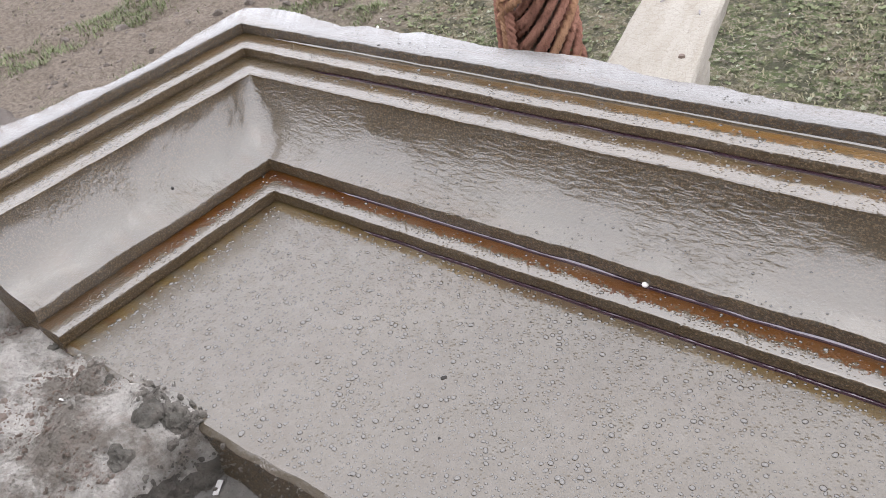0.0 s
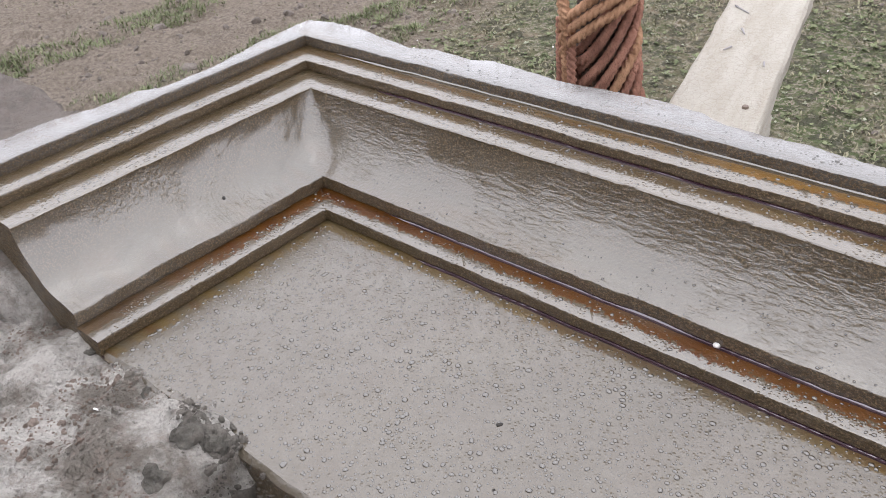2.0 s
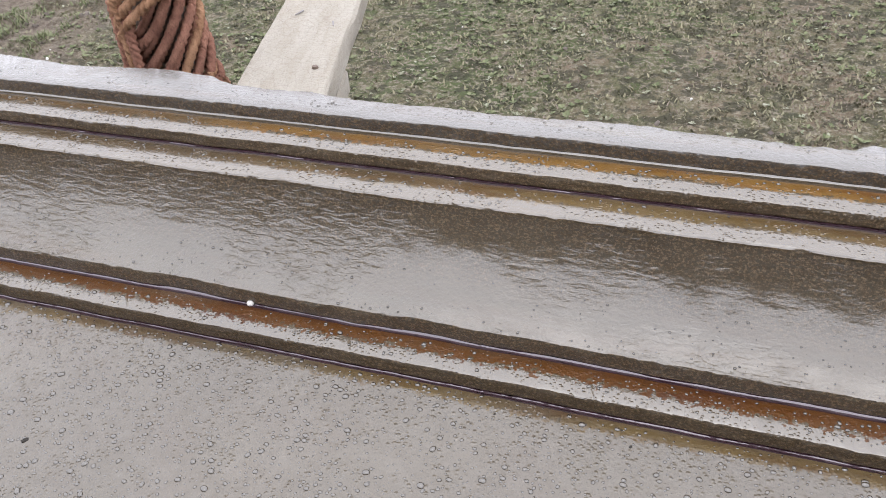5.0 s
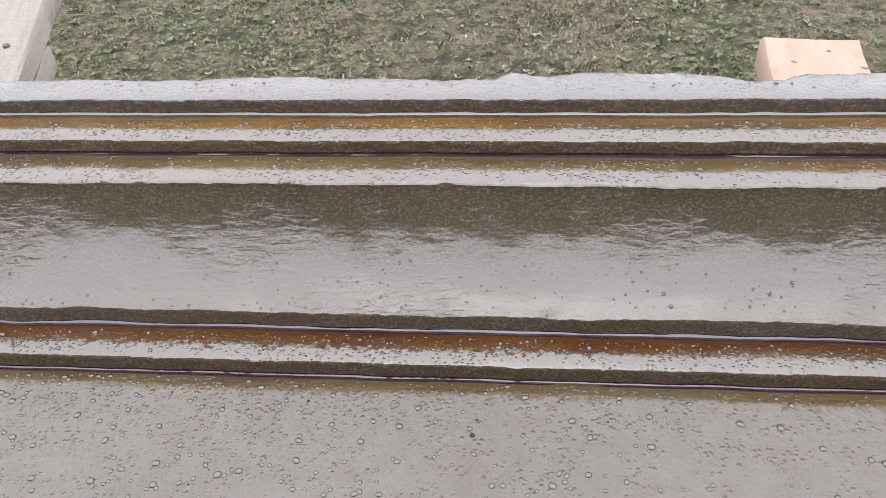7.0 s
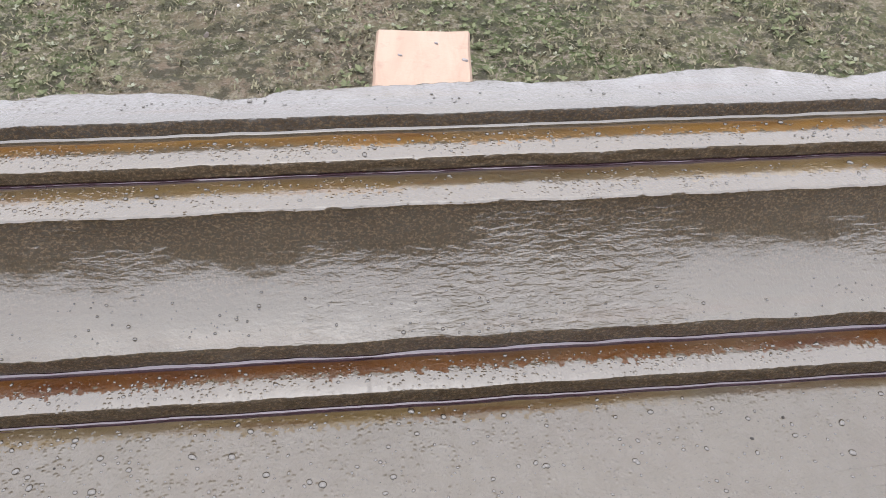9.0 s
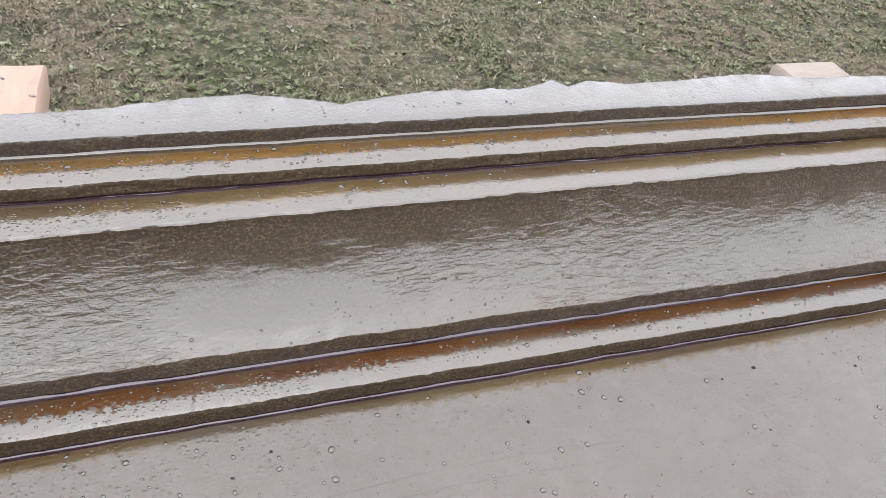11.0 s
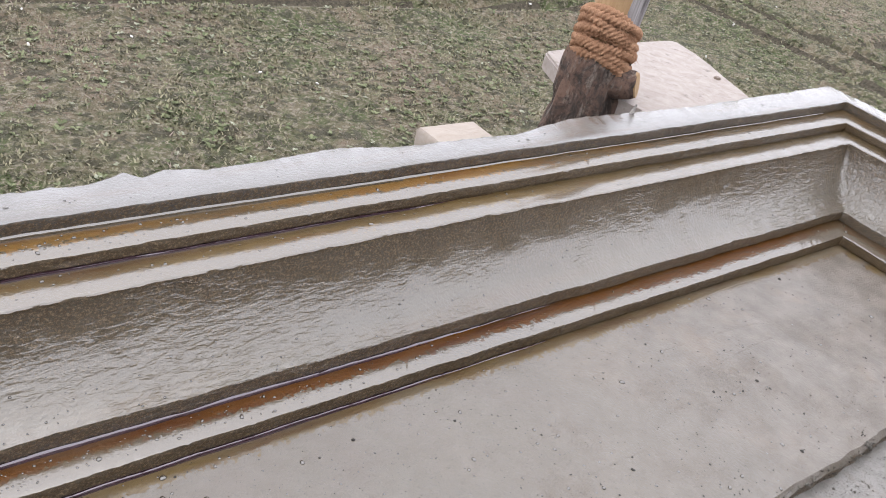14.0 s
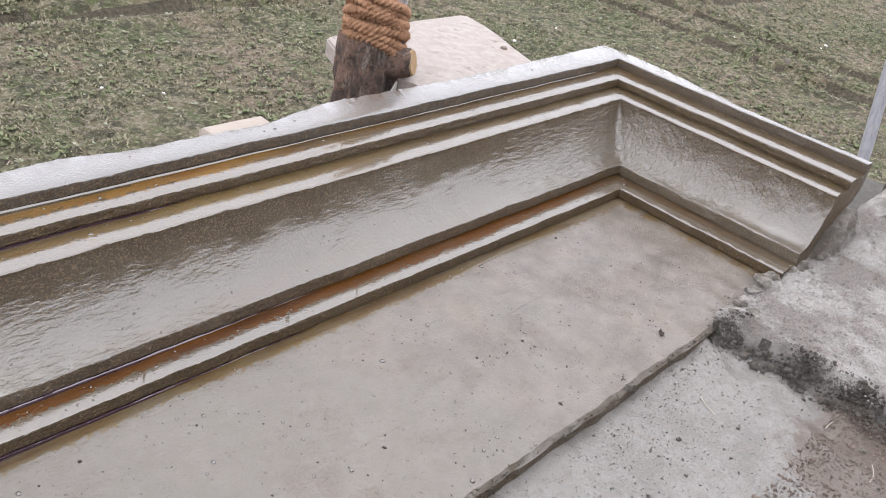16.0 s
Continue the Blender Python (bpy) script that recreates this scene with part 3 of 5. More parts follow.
M_CLEAR = Mat("clear_water", rough=0.03).to("Base Color", (0.07, 0.052, 0.03)).to("Coat Weight", 1.0).to("Coat IOR", 2.2).to("Coat Roughness", 0.02).m
pool(Y0, 0.0, 0.0020, 0.0008, M_POOL, "thin line of rusty water")
pool(Y2, Z1, 0.0022, 0.0010, M_POOL, "thin line of rusty water")
pool(Y5, Z4, 0.0012, 0.0007, M_POOL, "thin line of rusty water")
pool(Y7, Z6, 0.0028, 0.0017, M_CLEAR, "thin line of clear water")

# the flat panel inside the mouldings
NX, NY = 330, 34
pv, pf = [], []


def front_edge(x):
    return -0.206 + 0.021 * min(1.0, max(0.0, (x - 0.3) / 1.3)) + 0.0022 * noise.noise((x * 14, 0, 0)) + 0.0012 * noise.noise((x * 60, 2, 0)) \
        + (0.0009 * noise.noise((x * 240, 5, 0)) if x > 0.9 else 0)


for i in range(NX + 1):
    x = -0.004 + (LEN + 0.008) * i / NX
    fy = front_edge(x)
    for j in range(NY + 1):
        v = j / NY
        y = fy + (0.002 - fy) * (v ** 1.25)
        z = 0.0009 * fbm(x, y, 0, 5, 3) - 0.0005 - (0.0022 if j == 0 else 0.0)
        if x > 1.35 and y < -0.09:
            z += 0.0009 * fbm(x, y, 3, 70, 3) * min(1, (x - 1.35) * 4)
        pv.append((x, y, z))
for i in range(NX):
    for j in range(NY):
        a = i * (NY + 1) + j
        pf.append((a, a + NY + 1, a + NY + 2, a + 1))
nb = len(pv)
for i in range(NX + 1):
    x, y, z = pv[i * (NY + 1)]
    for dy, dz in ((-0.0012, -0.004), (0.0005, -0.022), (0.001, -0.055)):
        pv.append((x, y + dy + 0.0015 * noise.noise((x * 50, dz * 60, 1)), dz))
for i in range(NX):
    a, b = i * (NY + 1), (i + 1) * (NY + 1)
    c, d = nb + 3 * i, nb + 3 * (i + 1)
    pf += [(a, c, d, b), (c, c + 1, d + 1, d), (c + 1, c + 2, d + 2, d + 1)]
panel = mesh_object("panel", pv, pf, M_PANEL, cornice, "broad flat cement panel beaded with raindrops")
panel.matrix_parent_inverse = BASE
smooth_by_angle(panel, 35)

# trowel marks: fine raised lines in the panel
SCRATCHES = ((1.073, -0.058, 1.166, -0.047, 1.264, -0.059),
             (1.085, -0.067, 1.177, -0.058, 1.269, -0.070),
             (0.652, -0.069, 0.664, -0.051, 0.677, -0.030),
             (0.668, -0.069, 0.685, -0.047, 0.704, -0.023),
             (1.607, -0.045, 1.703, -0.046, 1.804, -0.058),
             (1.611, -0.083, 1.711, -0.069, 1.793, -0.072),
             (1.483, -0.114, 1.522, -0.112, 1.563, -0.116),
             (1.636, -0.022, 1.782, 0.005, 1.886, -0.015),
             (1.214, -0.051, 1.243, -0.056, 1.277, -0.059))
for x0, y0, xm, ym, x1, y1 in SCRATCHES:
    sv, sf = [], []
    n = 60
    for k in range(n + 1):
        u = k / n
        x = (1 - u) ** 2 * x0 + 2 * u * (1 - u) * xm + u * u * x1
        y = (1 - u) ** 2 * y0 + 2 * u * (1 - u) * ym + u * u * y1 + 0.0005 * noise.noise((u * 9, x0 * 50, 0))
        z = 0.0009 * fbm(x, y, 0, 5, 3) - 0.0005
        w = 0.0010 * min(1.0, 4 * u, 4 * (1 - u)) * (0.7 + 0.5 * noise.noise((u * 14, y0 * 40, 3)))
        sv += [(x, y - w, z - 0.0002), (x, y, z + w * 0.75), (x, y + w, z - 0.0002)]
    for k in range(n):
        a = 3 * k
        sf += [(a, a + 3, a + 4, a + 1), (a + 1, a + 4, a + 5, a + 2)]
    q = mesh_object("trowel_mark", sv, sf, M_PANEL, cornice, "", True)
    q.matrix_parent_inverse = BASE

# ---------------------------------------------------------------- water drops


def drops(name, spots, material, label):
    """Low domes of water, all in one mesh: (x, y, z, radius, stretch)"""
    verts, faces = [], []
    seg, rings = 10, 4
    for x, y, z, r, st in spots:
        b = len(verts)
        ang = random.uniform(0, 6.28)
        for k in range(rings):
            a = (k / rings) * math.pi / 2
            rr, zz = r * math.cos(a) ** 0.7, r * 0.66 * math.sin(a)
            for s in range(seg):
                t = s * 2 * math.pi / seg
                ux, uy = rr * math.cos(t) * st, rr * math.sin(t) * (1 + 0.15 * math.sin(2 * t + ang))
                verts.append((x + ux * math.cos(ang) - uy * math.sin(ang), y + ux * math.sin(ang) + uy * math.cos(ang), z - 0.0002 + zz))
        verts.append((x, y, z - 0.0002 + r * 0.66))
        for k in range(rings - 1):
            for s in range(seg):
                p, q = b + k * seg + s, b + k * seg + (s + 1) % seg
                faces.append((p, q, q + seg, p + seg))
        for s in range(seg):
            faces.append((b + (rings - 1) * seg + s, b + (rings - 1) * seg + (s + 1) % seg, b + rings * seg))
    ob = mesh_object(name, verts, faces, material, None, "", True)
    return tagged(ob, label, "water drops", "", "stuff")


def panel_z(x, y):
    return 0.0009 * fbm(x, y, 0, 5, 3) - 0.0005


spots = []
GAP = 0.0034
for i in range(int(LEN / GAP)):
    for j in range(int(0.2 / GAP)):
        x, y = (i + 0.5 * (j % 2) + random.uniform(-0.42, 0.42)) * GAP + 0.012, -0.003 - (j + random.uniform(0, 0.85)) * GAP
        dense = float(np.interp(x, (0.45, 0.65, 0.9, 1.2, 1.4), (1.0, 0.5, 0.25, 0.12, 0.05)))
        if random.random() > dense * (0.82 + 0.3 * noise.noise((x * 18, y * 18, 2))) or y < front_edge(x) + 0.004 or x > LEN - 0.012:
            continue
        r = min(0.0019, 0.00066 * math.exp(random.gauss(0.0, 0.45)))
        spots.append((x, y, panel_z(x, y), r, random.uniform(1.0, 1.3)))
drops("raindrops", spots, M_DROP, "clear raindrops beaded over the wet panel")

spots = []
for k in range(7500):
    x = random.uniform(-0.02, LEN + 0.02)
    lane = random.choice((0, 0, 1, 1, 1, 2, 2, 3, 3))
    y0, y1, z = ((0.004, 0.019, Z1), (Y2 + 0.002, Y2 + 0.022, Z3), (Y4 + 0.004, Y5 - 0.004, Z4), (Y5 + 0.003, Y7 - 0.005, Z6))[lane]
    dense = 1.0 if x < 0.8 else max(0.2, 1.0 - (x - 0.8))
    if random.random() > dense:
        continue
    r = min(0.0015, 0.00044 * math.exp(random.gauss(0.1, 0.42)))
    spots.append((x, random.uniform(y0, y1), z, r, random.uniform(1.0, 1.4)))
for k in range(420):
    y = random.uniform(-0.18, 0.0)
    for x, z in ((LX[Y5] - 0.012, Z6), (LX[Y4] - 0.014, Z4), (LX[Y0] - 0.012, Z1)):
        spots.append((x + random.uniform(-0.007, 0.007) + y * LEAN_L, y + random.uniform(-0.01, 0.01), z, 0.0004 * math.exp(random.gauss(0.15, 0.4)), 1.1))
for k in range(520):
    x = random.uniform(0.0, LEN)
    if random.random() > (1.0 if x < 0.8 else max(0.25, 1.0 - (x - 0.8))):
        continue
    spots.append((x, random.uniform(Y7 + 0.003, OUT - 0.012), Z8 + 0.0001, 0.00045 * math.exp(random.gauss(0.1, 0.4)), random.uniform(1.0, 1.4)))
for k in range(1500):
    x = random.uniform(0.03, LEN - 0.03)
    if random.random() > (1.0 if x < 0.8 else max(0.2, 1.0 - (x - 0.8))):
        continue
    a = A0 + (radians(46) - A0) * random.random()
    y = Y2 + 0.0015 + (Y4 - Y2 - 0.0015) * (math.sin(a) - math.sin(A0)) / (math.sin(A1C) - math.sin(A0))
    z = Z3 + 0.0002 + (Z4 - Z3 - 0.0012) * (math.cos(A0) - math.cos(a)) / (math.cos(A0) - math.cos(A1C))
    spots.append((x, y, z + 0.0009 * fbm(x, y, z + 9, 22, 3), min(0.0011, 0.00038 * math.exp(random.gauss(0.1, 0.45))), random.uniform(1.0, 1.3)))
drops("raindrops", spots, M_DROP, "small raindrops on the wet stepped ledges")

# ---------------------------------------------------------------- masonry round the panel


def block(name, x0, x1, y0, y1, top, bottom, material, label, category, res=0.006, side=0.006, kind="", side_material=None):
    """A rough body: top(x, y) gives its height; the sides wander."""
    nx, ny = max(2, int((x1 - x0) / res)), max(2, int((y1 - y0) / res))
    verts, faces, idx = [], [], {}
    for i in range(nx + 1):
        for j in range(ny + 1):
            x, y = x0 + (x1 - x0) * i / nx, y0 + (y1 - y0) * j / ny
            ex, ey = (i in (0, nx)), (j in (0, ny))
            wx = side * fbm(x, y, 1.3, 24, 3)
            wy = side * fbm(x, y, 8.3, 24, 3)
            f = min(i, nx - i) / 5
            g = min(j, ny - j) / 5
            x += wx * max(0.0, 1 - f)
            y += wy * max(0.0, 1 - g)
            z = top(x, y)
            if ex or ey:
                z -= 0.006
            verts.append((x, y, z))
    for i in range(nx):
        for j in range(ny):
            a = i * (ny + 1) + j
            faces.append((a, a + ny + 1, a + ny + 2, a + 1))
    ring = [i * (ny + 1) for i in range(nx + 1)] + [nx * (ny + 1) + j for j in range(1, ny + 1)] \
        + [i * (ny + 1) + ny for i in range(nx - 1, -1, -1)] + [j for j in range(ny - 1, 0, -1)]
    cx, cy = (x0 + x1) / 2, (y0 + y1) / 2
    levels = 12
    last = ring
    for k in range(1, levels + 1):
        u = k / levels
        cur = []
        for r in ring:
            x, y, z = verts[r]
            zz = z + (bottom - z) * u
            dx, dy = x - cx, y - cy
            w = side * 0.9 * fbm(x * 1.0, y, zz * 1.6, 30, 3) + side * 0.45 * fbm(x, y, zz * 2, 130, 3) - side * 0.25 * u
            px, py = abs(dx) / (x1 - x0), abs(dy) / (y1 - y0)
            verts.append((x + (math.copysign(w, dx) if px >= py - 0.02 else 0), y + (math.copysign(w, dy) if py >= px - 0.02 else 0), zz))
            cur.append(len(verts) - 1)
        m = len(ring)
        for q in range(m):
            faces.append((last[q], cur[q], cur[(q + 1) % m], last[(q + 1) % m]))
        last = cur
    faces.append(tuple(last))
    ob = mesh_object(name, verts, faces, material)
    # side faces below the top levels take the darker mortar, with a frayed border
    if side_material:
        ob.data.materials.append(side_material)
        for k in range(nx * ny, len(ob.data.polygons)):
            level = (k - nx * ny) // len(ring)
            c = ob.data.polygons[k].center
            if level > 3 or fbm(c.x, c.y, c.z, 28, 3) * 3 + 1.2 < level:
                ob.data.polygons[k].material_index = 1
    smooth_by_angle(ob, 40)
    return tagged(ob, label, category, "", kind)


def lump_l(x, y):
    h = -0.003 + 0.006 * fbm(x, y, 0, 7, 3) + 0.0050 * fbm(x, y, 2, 26, 4) + 0.0022 * fbm(x, y, 4, 110, 3)
    crust = fbm(x, y, 9, 20, 4)
    h += 0.0045 * min(1.0, max(0.0, (crust - 0.02) / 0.06)) + 0.003 * min(1.0, max(0.0, (crust - 0.45) / 0.08))
    h += 0.016 * max(0.0, 1 - math.hypot(x - 0.105, y + 0.235) / 0.055)
    h += 0.010 * max(0.0, 1 - math.hypot(x - 0.03, y + 0.31) / 0.09)
    if y > -0.225:
        h -= 0.0015
    return h


def lump_r(x, y):
    h = 0.013 + 0.005 * fbm(x, y, 3, 7, 3)
    rough = 1.0 if y > -0.215 or x < 1.885 else 0.45
    h += rough * (0.0042 * fbm(x, y, 5, 34, 4) + 0.0022 * fbm(x, y, 7, 120, 3))
    if y > -0.21:
        h -= 0.010 * (y + 0.21) / 0.04
    if x > 2.1:
        h += 0.05 * min(1, (x - 2.1) / 0.3)
    return h


def chunk_top(x, y):
    return 0.042 + 0.012 * fbm(x, y, 1, 6, 3) + 0.004 * fbm(x, y, 4, 40, 3) - 0.02 * max(0, (-0.21 - x) - 0.25)


def screed(x, y):
    h = -0.046 + 0.031 * min(1.0, max(0.0, (x - 0.35) / 1.1))
    h += 0.0018 * fbm(x, y, 0, 9, 3) + 0.0006 * fbm(x, y, 2, 60, 3)
    if x > 1.72:
        h += 0.010 * min(1, (x - 1.72) / 0.12) * (0.6 + fbm(x, y, 6, 26, 3))
    return h


def pier(label, clod_material, body, clod_spots, top):
    ob = thing("mortar_pier", (body.data.vertices[0].co.x, -0.5, -0.10), label, "mortar pier")
    body.name = "pier_body"
    for key in ("label", "category"):
        if key in body:
            del body[key]
    back_to = Matrix.Translation(-ob.location)
    body.parent, body.matrix_parent_inverse = ob, back_to
    for x, y, r in clod_spots:
        r *= 0.72
        bm = bmesh.new()
        bmesh.ops.create_icosphere(bm, subdivisions=3, radius=r)
        for v in bm.verts:
            v.co *= 1 + 0.8 * noise.noise(v.co * (0.8 / r) + Vector((x * 70, y * 70, 0))) + 0.2 * noise.noise(v.co * (2.6 / r)) + 0.08 * noise.noise(v.co * (8 / r))
            v.co.z *= 0.7
            v.co += v.co.normalized() * (0.22 * r * (round(2.2 * noise.noise(v.co * (1.6 / r))) / 2.2))
        c = part("clod", bm, clod_material, ob)
        c.matrix_parent_inverse = back_to
        c.matrix_basis = pose(x, y, top(x, y) + r * 0.15, random.uniform(-20, 20), random.uniform(-20, 20), random.uniform(0, 360))
    return ob


left_clods = [(0.128, -0.222, 0.013), (0.143, -0.212, 0.009), (0.060, -0.208, 0.006), (-0.012, -0.208, 0.007), (0.136, -0.250, 0.010)]
right_clods = [(1.878, -0.187, 0.007), (1.90, -0.184, 0.009), (1.925, -0.182, 0.008), (1.95, -0.181, 0.010), (1.975, -0.18, 0.010),
               (2.0, -0.184, 0.009), (2.02, -0.19, 0.011), (1.885, -0.205, 0.009), (2.05, -0.195, 0.010)]
pier("rough grey mortar pier top with crumbs, beside the cornice end", M_DAMP,
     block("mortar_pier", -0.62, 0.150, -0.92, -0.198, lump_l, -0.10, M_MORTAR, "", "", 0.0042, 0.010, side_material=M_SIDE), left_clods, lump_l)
pier("pale rough mortar pier top with a crumbling dark side", M_MORTAR,
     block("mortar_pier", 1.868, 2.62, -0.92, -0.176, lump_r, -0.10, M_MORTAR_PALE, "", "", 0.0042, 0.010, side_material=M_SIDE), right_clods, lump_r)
block("mortar_mass", -0.80, -0.168, -0.30, -0.03, chunk_top, -0.10, M_PINK,
      "pinkish dry mortar mass behind the cornice return", "mortar mass", 0.009, 0.012)


def bed_l(x, y):
    return min(0.044, -0.045 + max(0.0, -0.0 - x) * 0.85) + 0.005 * fbm(x, y, 2, 45, 4)


def bed_r(x, y):
    return min(0.044, -0.045 + max(0.0, x - LEN) * 0.85) + 0.005 * fbm(x, y, 2, 45, 4)


block("mortar_bed", -0.158, 0.01, -0.225, 0.06, bed_l, -0.10, M_MORTAR, "rough mortar bed packed under the cornice return", "mortar bed", 0.004, 0.010)
block("mortar_bed", LEN - 0.01, 2.11, -0.20, 0.06, bed_r, -0.10, M_MORTAR, "rough mortar bed packed under the cornice return", "mortar bed", 0.004, 0.010)
block("floor", 0.13, 1.90, -0.92, -0.17, screed, -0.10, M_FLOOR, "damp grey screed with grit along the panel edge", "screed", 0.0075, 0.002, "structure")

wall_bm = bmesh.new()
bmesh.ops.create_cube(wall_bm, size=1.0, matrix=Matrix.Translation((0.99, -0.46, -0.75)) @ Matrix.Diagonal((3.24, 0.92, 1.32, 1)))
bmesh.ops.bevel(wall_bm, geom=wall_bm.edges[:], offset=0.01, segments=2, affect='EDGES')
tagged(part("wall_front", wall_bm, M_WALL), "grey rendered masonry wall under the cornice", "wall", "", "structure")

# unseen wall, added so that steep faces reflect less of the sky
back_bm = bmesh.new()
bmesh.ops.create_cube(back_bm, size=1.0, matrix=Matrix.Translation((0.99, -1.02, -0.48)) @ Matrix.Diagonal((4.6, 0.2, 1.84, 1)))
tagged(part("unseen_wall_back", back_bm, M_WALL), "unseen plain rendered wall added behind the cornice to darken its reflections", "wall", "", "structure")

# crumbs and clods lying on the mortar


def clods(name, spots, material, label):
    verts, faces = [], []
    bm = bmesh.new()
    bmesh.ops.create_icosphere(bm, subdivisions=1, radius=1.0)
    base = [v.co.copy() for v in bm.verts]
    tri = [[v.index for v in f.verts] for f in bm.faces]
    bm.free()
    for x, y, z, r in spots:
        b = len(verts)
        q = Euler((random.uniform(0, 6), random.uniform(0, 6), random.uniform(0, 6))).to_matrix()
        sx, sy, sz = random.uniform(0.7, 1.4), random.uniform(0.6, 1.1), random.uniform(0.45, 0.9)
        for c in base:
            k = 1 + 0.35 * noise.noise(c * 1.7 + Vector((x * 90, y * 90, r * 900)))
            p = q @ Vector((c.x * sx * k, c.y * sy * k, c.z * sz * k))
            verts.append((x + p.x * r, y + p.y * r, z + p.z * r * 0.8))
        faces += [[b + i for i in t] for t in tri]
    return tagged(mesh_object(name, verts, faces, material), label, "mortar crumbs", "", "stuff")


spots = []
for k in range(11000):
    x, y = random.uniform(-0.3, 0.145), random.uniform(-0.5, -0.202)
    if fbm(x, y, 1, 12, 2) < -0.25:
        continue
    spots.append((x, y, lump_l(x, y), 0.0006 * math.exp(random.gauss(0.25, 0.55))))
for k in range(90):
    u = random.random()
    x, y = 0.0 + 0.15 * u + random.gauss(0, 0.006), -0.206 + random.gauss(0, 0.006)
    spots.append((x, y, lump_l(x, y), random.uniform(0.001, 0.0032)))
clods("mortar_crumbs", spots, M_MORTAR, "grey crumbs of dried mortar on the pier top")
spots = []
for k in range(9000):
    x, y = random.uniform(-0.25, 0.145), random.uniform(-0.42, -0.203)
    if fbm(x, y, 6, 16, 3) < 0.0:
        continue
    spots.append((x, y, lump_l(x, y), 0.00065 * math.exp(random.gauss(0.25, 0.55))))
clods("mortar_crumbs", spots, M_CRUMB, "brownish crumbs of brick and mortar strewn on the pier top")
spots = []
for k in range(7000):
    x, y = random.uniform(1.85, 2.3), random.uniform(-0.45, -0.182)
    spots.append((x, y, lump_r(x, y), 0.0006 * math.exp(random.gauss(0.3, 0.5))))
for k in range(110):
    x = 1.885 + abs(random.gauss(0, 0.012)) + (0.15 * random.random() if random.random() < 0.5 else 0)
    y = -0.188 + random.gauss(0, 0.006) if x > 1.85 else random.uniform(-0.4, -0.19)
    spots.append((x, y, (lump_r(x, y) if x > 1.868 else screed(x, y)), random.uniform(0.0006, 0.0016)))
clods("mortar_crumbs", spots, M_MORTAR_PALE, "pale crumbs of dried mortar on the pier top")
spots = []
for k in range(3200):
    x = random.uniform(1.1, 1.85)
    y = front_edge(x) - abs(random.gauss(0, 0.03)) - 0.004
    spots.append((x, y, screed(x, y), 0.0003 * math.exp(random.gauss(0.2, 0.55))))
for k in range(2200):
    x = random.uniform(1.6, 1.86)
    y = random.uniform(-0.42, -0.2)
    spots.append((x, y, screed(x, y), 0.00034 * math.exp(random.gauss(0.2, 0.55))))
for k in range(1500):
    x = random.uniform(1.05, 1.86)
    spots.append((x, front_edge(x) + random.gauss(0.0005, 0.0012), random.uniform(-0.012, -0.0005), 0.0006 * math.exp(random.gauss(0.2, 0.5))))
clods("mortar_crumbs", spots, M_DAMP, "dark grit swept along the foot of the panel")
spots = []
for k in range(3600):
    x, y = random.uniform(1.70, 1.90), -0.30 - abs(random.gauss(0, 0.05))
    spots.append((x, y, screed(x, y), 0.0005 * math.exp(random.gauss(0.2, 0.55))))
clods("soil_crumbs", spots, M_CRUMB, "trodden brown soil crumbs on the screed")
spots = []
for k in range(4200):
    y = random.uniform(-0.50, -0.186)
    u = random.random()
    x = 1.872 - 0.030 * u ** 1.6 + random.gauss(0, 0.002)
    spots.append((x, y, screed(x, y) + (1 - u) * 0.024 * random.uniform(0.6, 1.0), 0.00062 * math.exp(random.gauss(0.25, 0.6))))
for k in range(350):
    x, y = 1.866 + random.gauss(0, 0.012), -0.19 + random.gauss(0, 0.006)
    spots.append((x, y, max(screed(x, y), 0.004 * random.random()), 0.0007 * math.exp(random.gauss(0.25, 0.5))))
clods("mortar_crumbs", spots, M_SIDE, "dark mortar crumbs banked against the pier side")
spots = []
for k in range(1500):
    u = random.random()
    x, y = 0.150 + random.gauss(0, 0.006), -0.21 - 0.2 * random.random()
    spots.append((x, y, screed(0.16, y) + 0.04 * random.random(), 0.0006 * math.exp(random.gauss(0.3, 0.6))))
for k in range(500):
    x, y = min(0.152, random.gauss(0.134, 0.012)), min(-0.196, random.gauss(-0.210, 0.006))
    spots.append((x, y, (lump_l(x, y) if y < -0.2 and x < 0.15 else 0.0005), 0.0008 * math.exp(random.gauss(0.35, 0.6))))
for k in range(1500):
    x = random.uniform(0.15, 0.75)
    spots.append((x, front_edge(x) - 0.001 - 0.002 * random.random(), -0.002 - 0.04 * random.random(), 0.0005 * math.exp(random.gauss(0.2, 0.5))))
clods("mortar_crumbs", spots, M_SIDE, "dark mortar crumbs at the broken pier corner")

# grit, pits and specks on the panel and cove
spots = [(0.264, -0.098, 0, 0.0022), (0.662, -0.035, 0, 0.0019), (1.643, -0.096, 0, 0.0018), (1.655, -0.166, 0, 0.0030), (1.062, -0.034, 0, 0.0014)]
for k in range(1900):
    x = random.choice((random.uniform(0.02, 1.95), random.uniform(1.25, 1.95), random.uniform(1.4, 1.95), random.uniform(1.55, 1.95)))
    y = random.uniform(-0.19, -0.006)
    spots.append((x, y, 0.0, 0.00036 * math.exp(random.gauss(0.1, 0.5))))
clods("grit", [(x, y, panel_z(x, y) - r * 0.2, r) for x, y, z, r in spots] + [(-0.0385, -0.060, 0.0365, 0.0019)], M_PIT, "dark grit specks stuck in the wet cement")


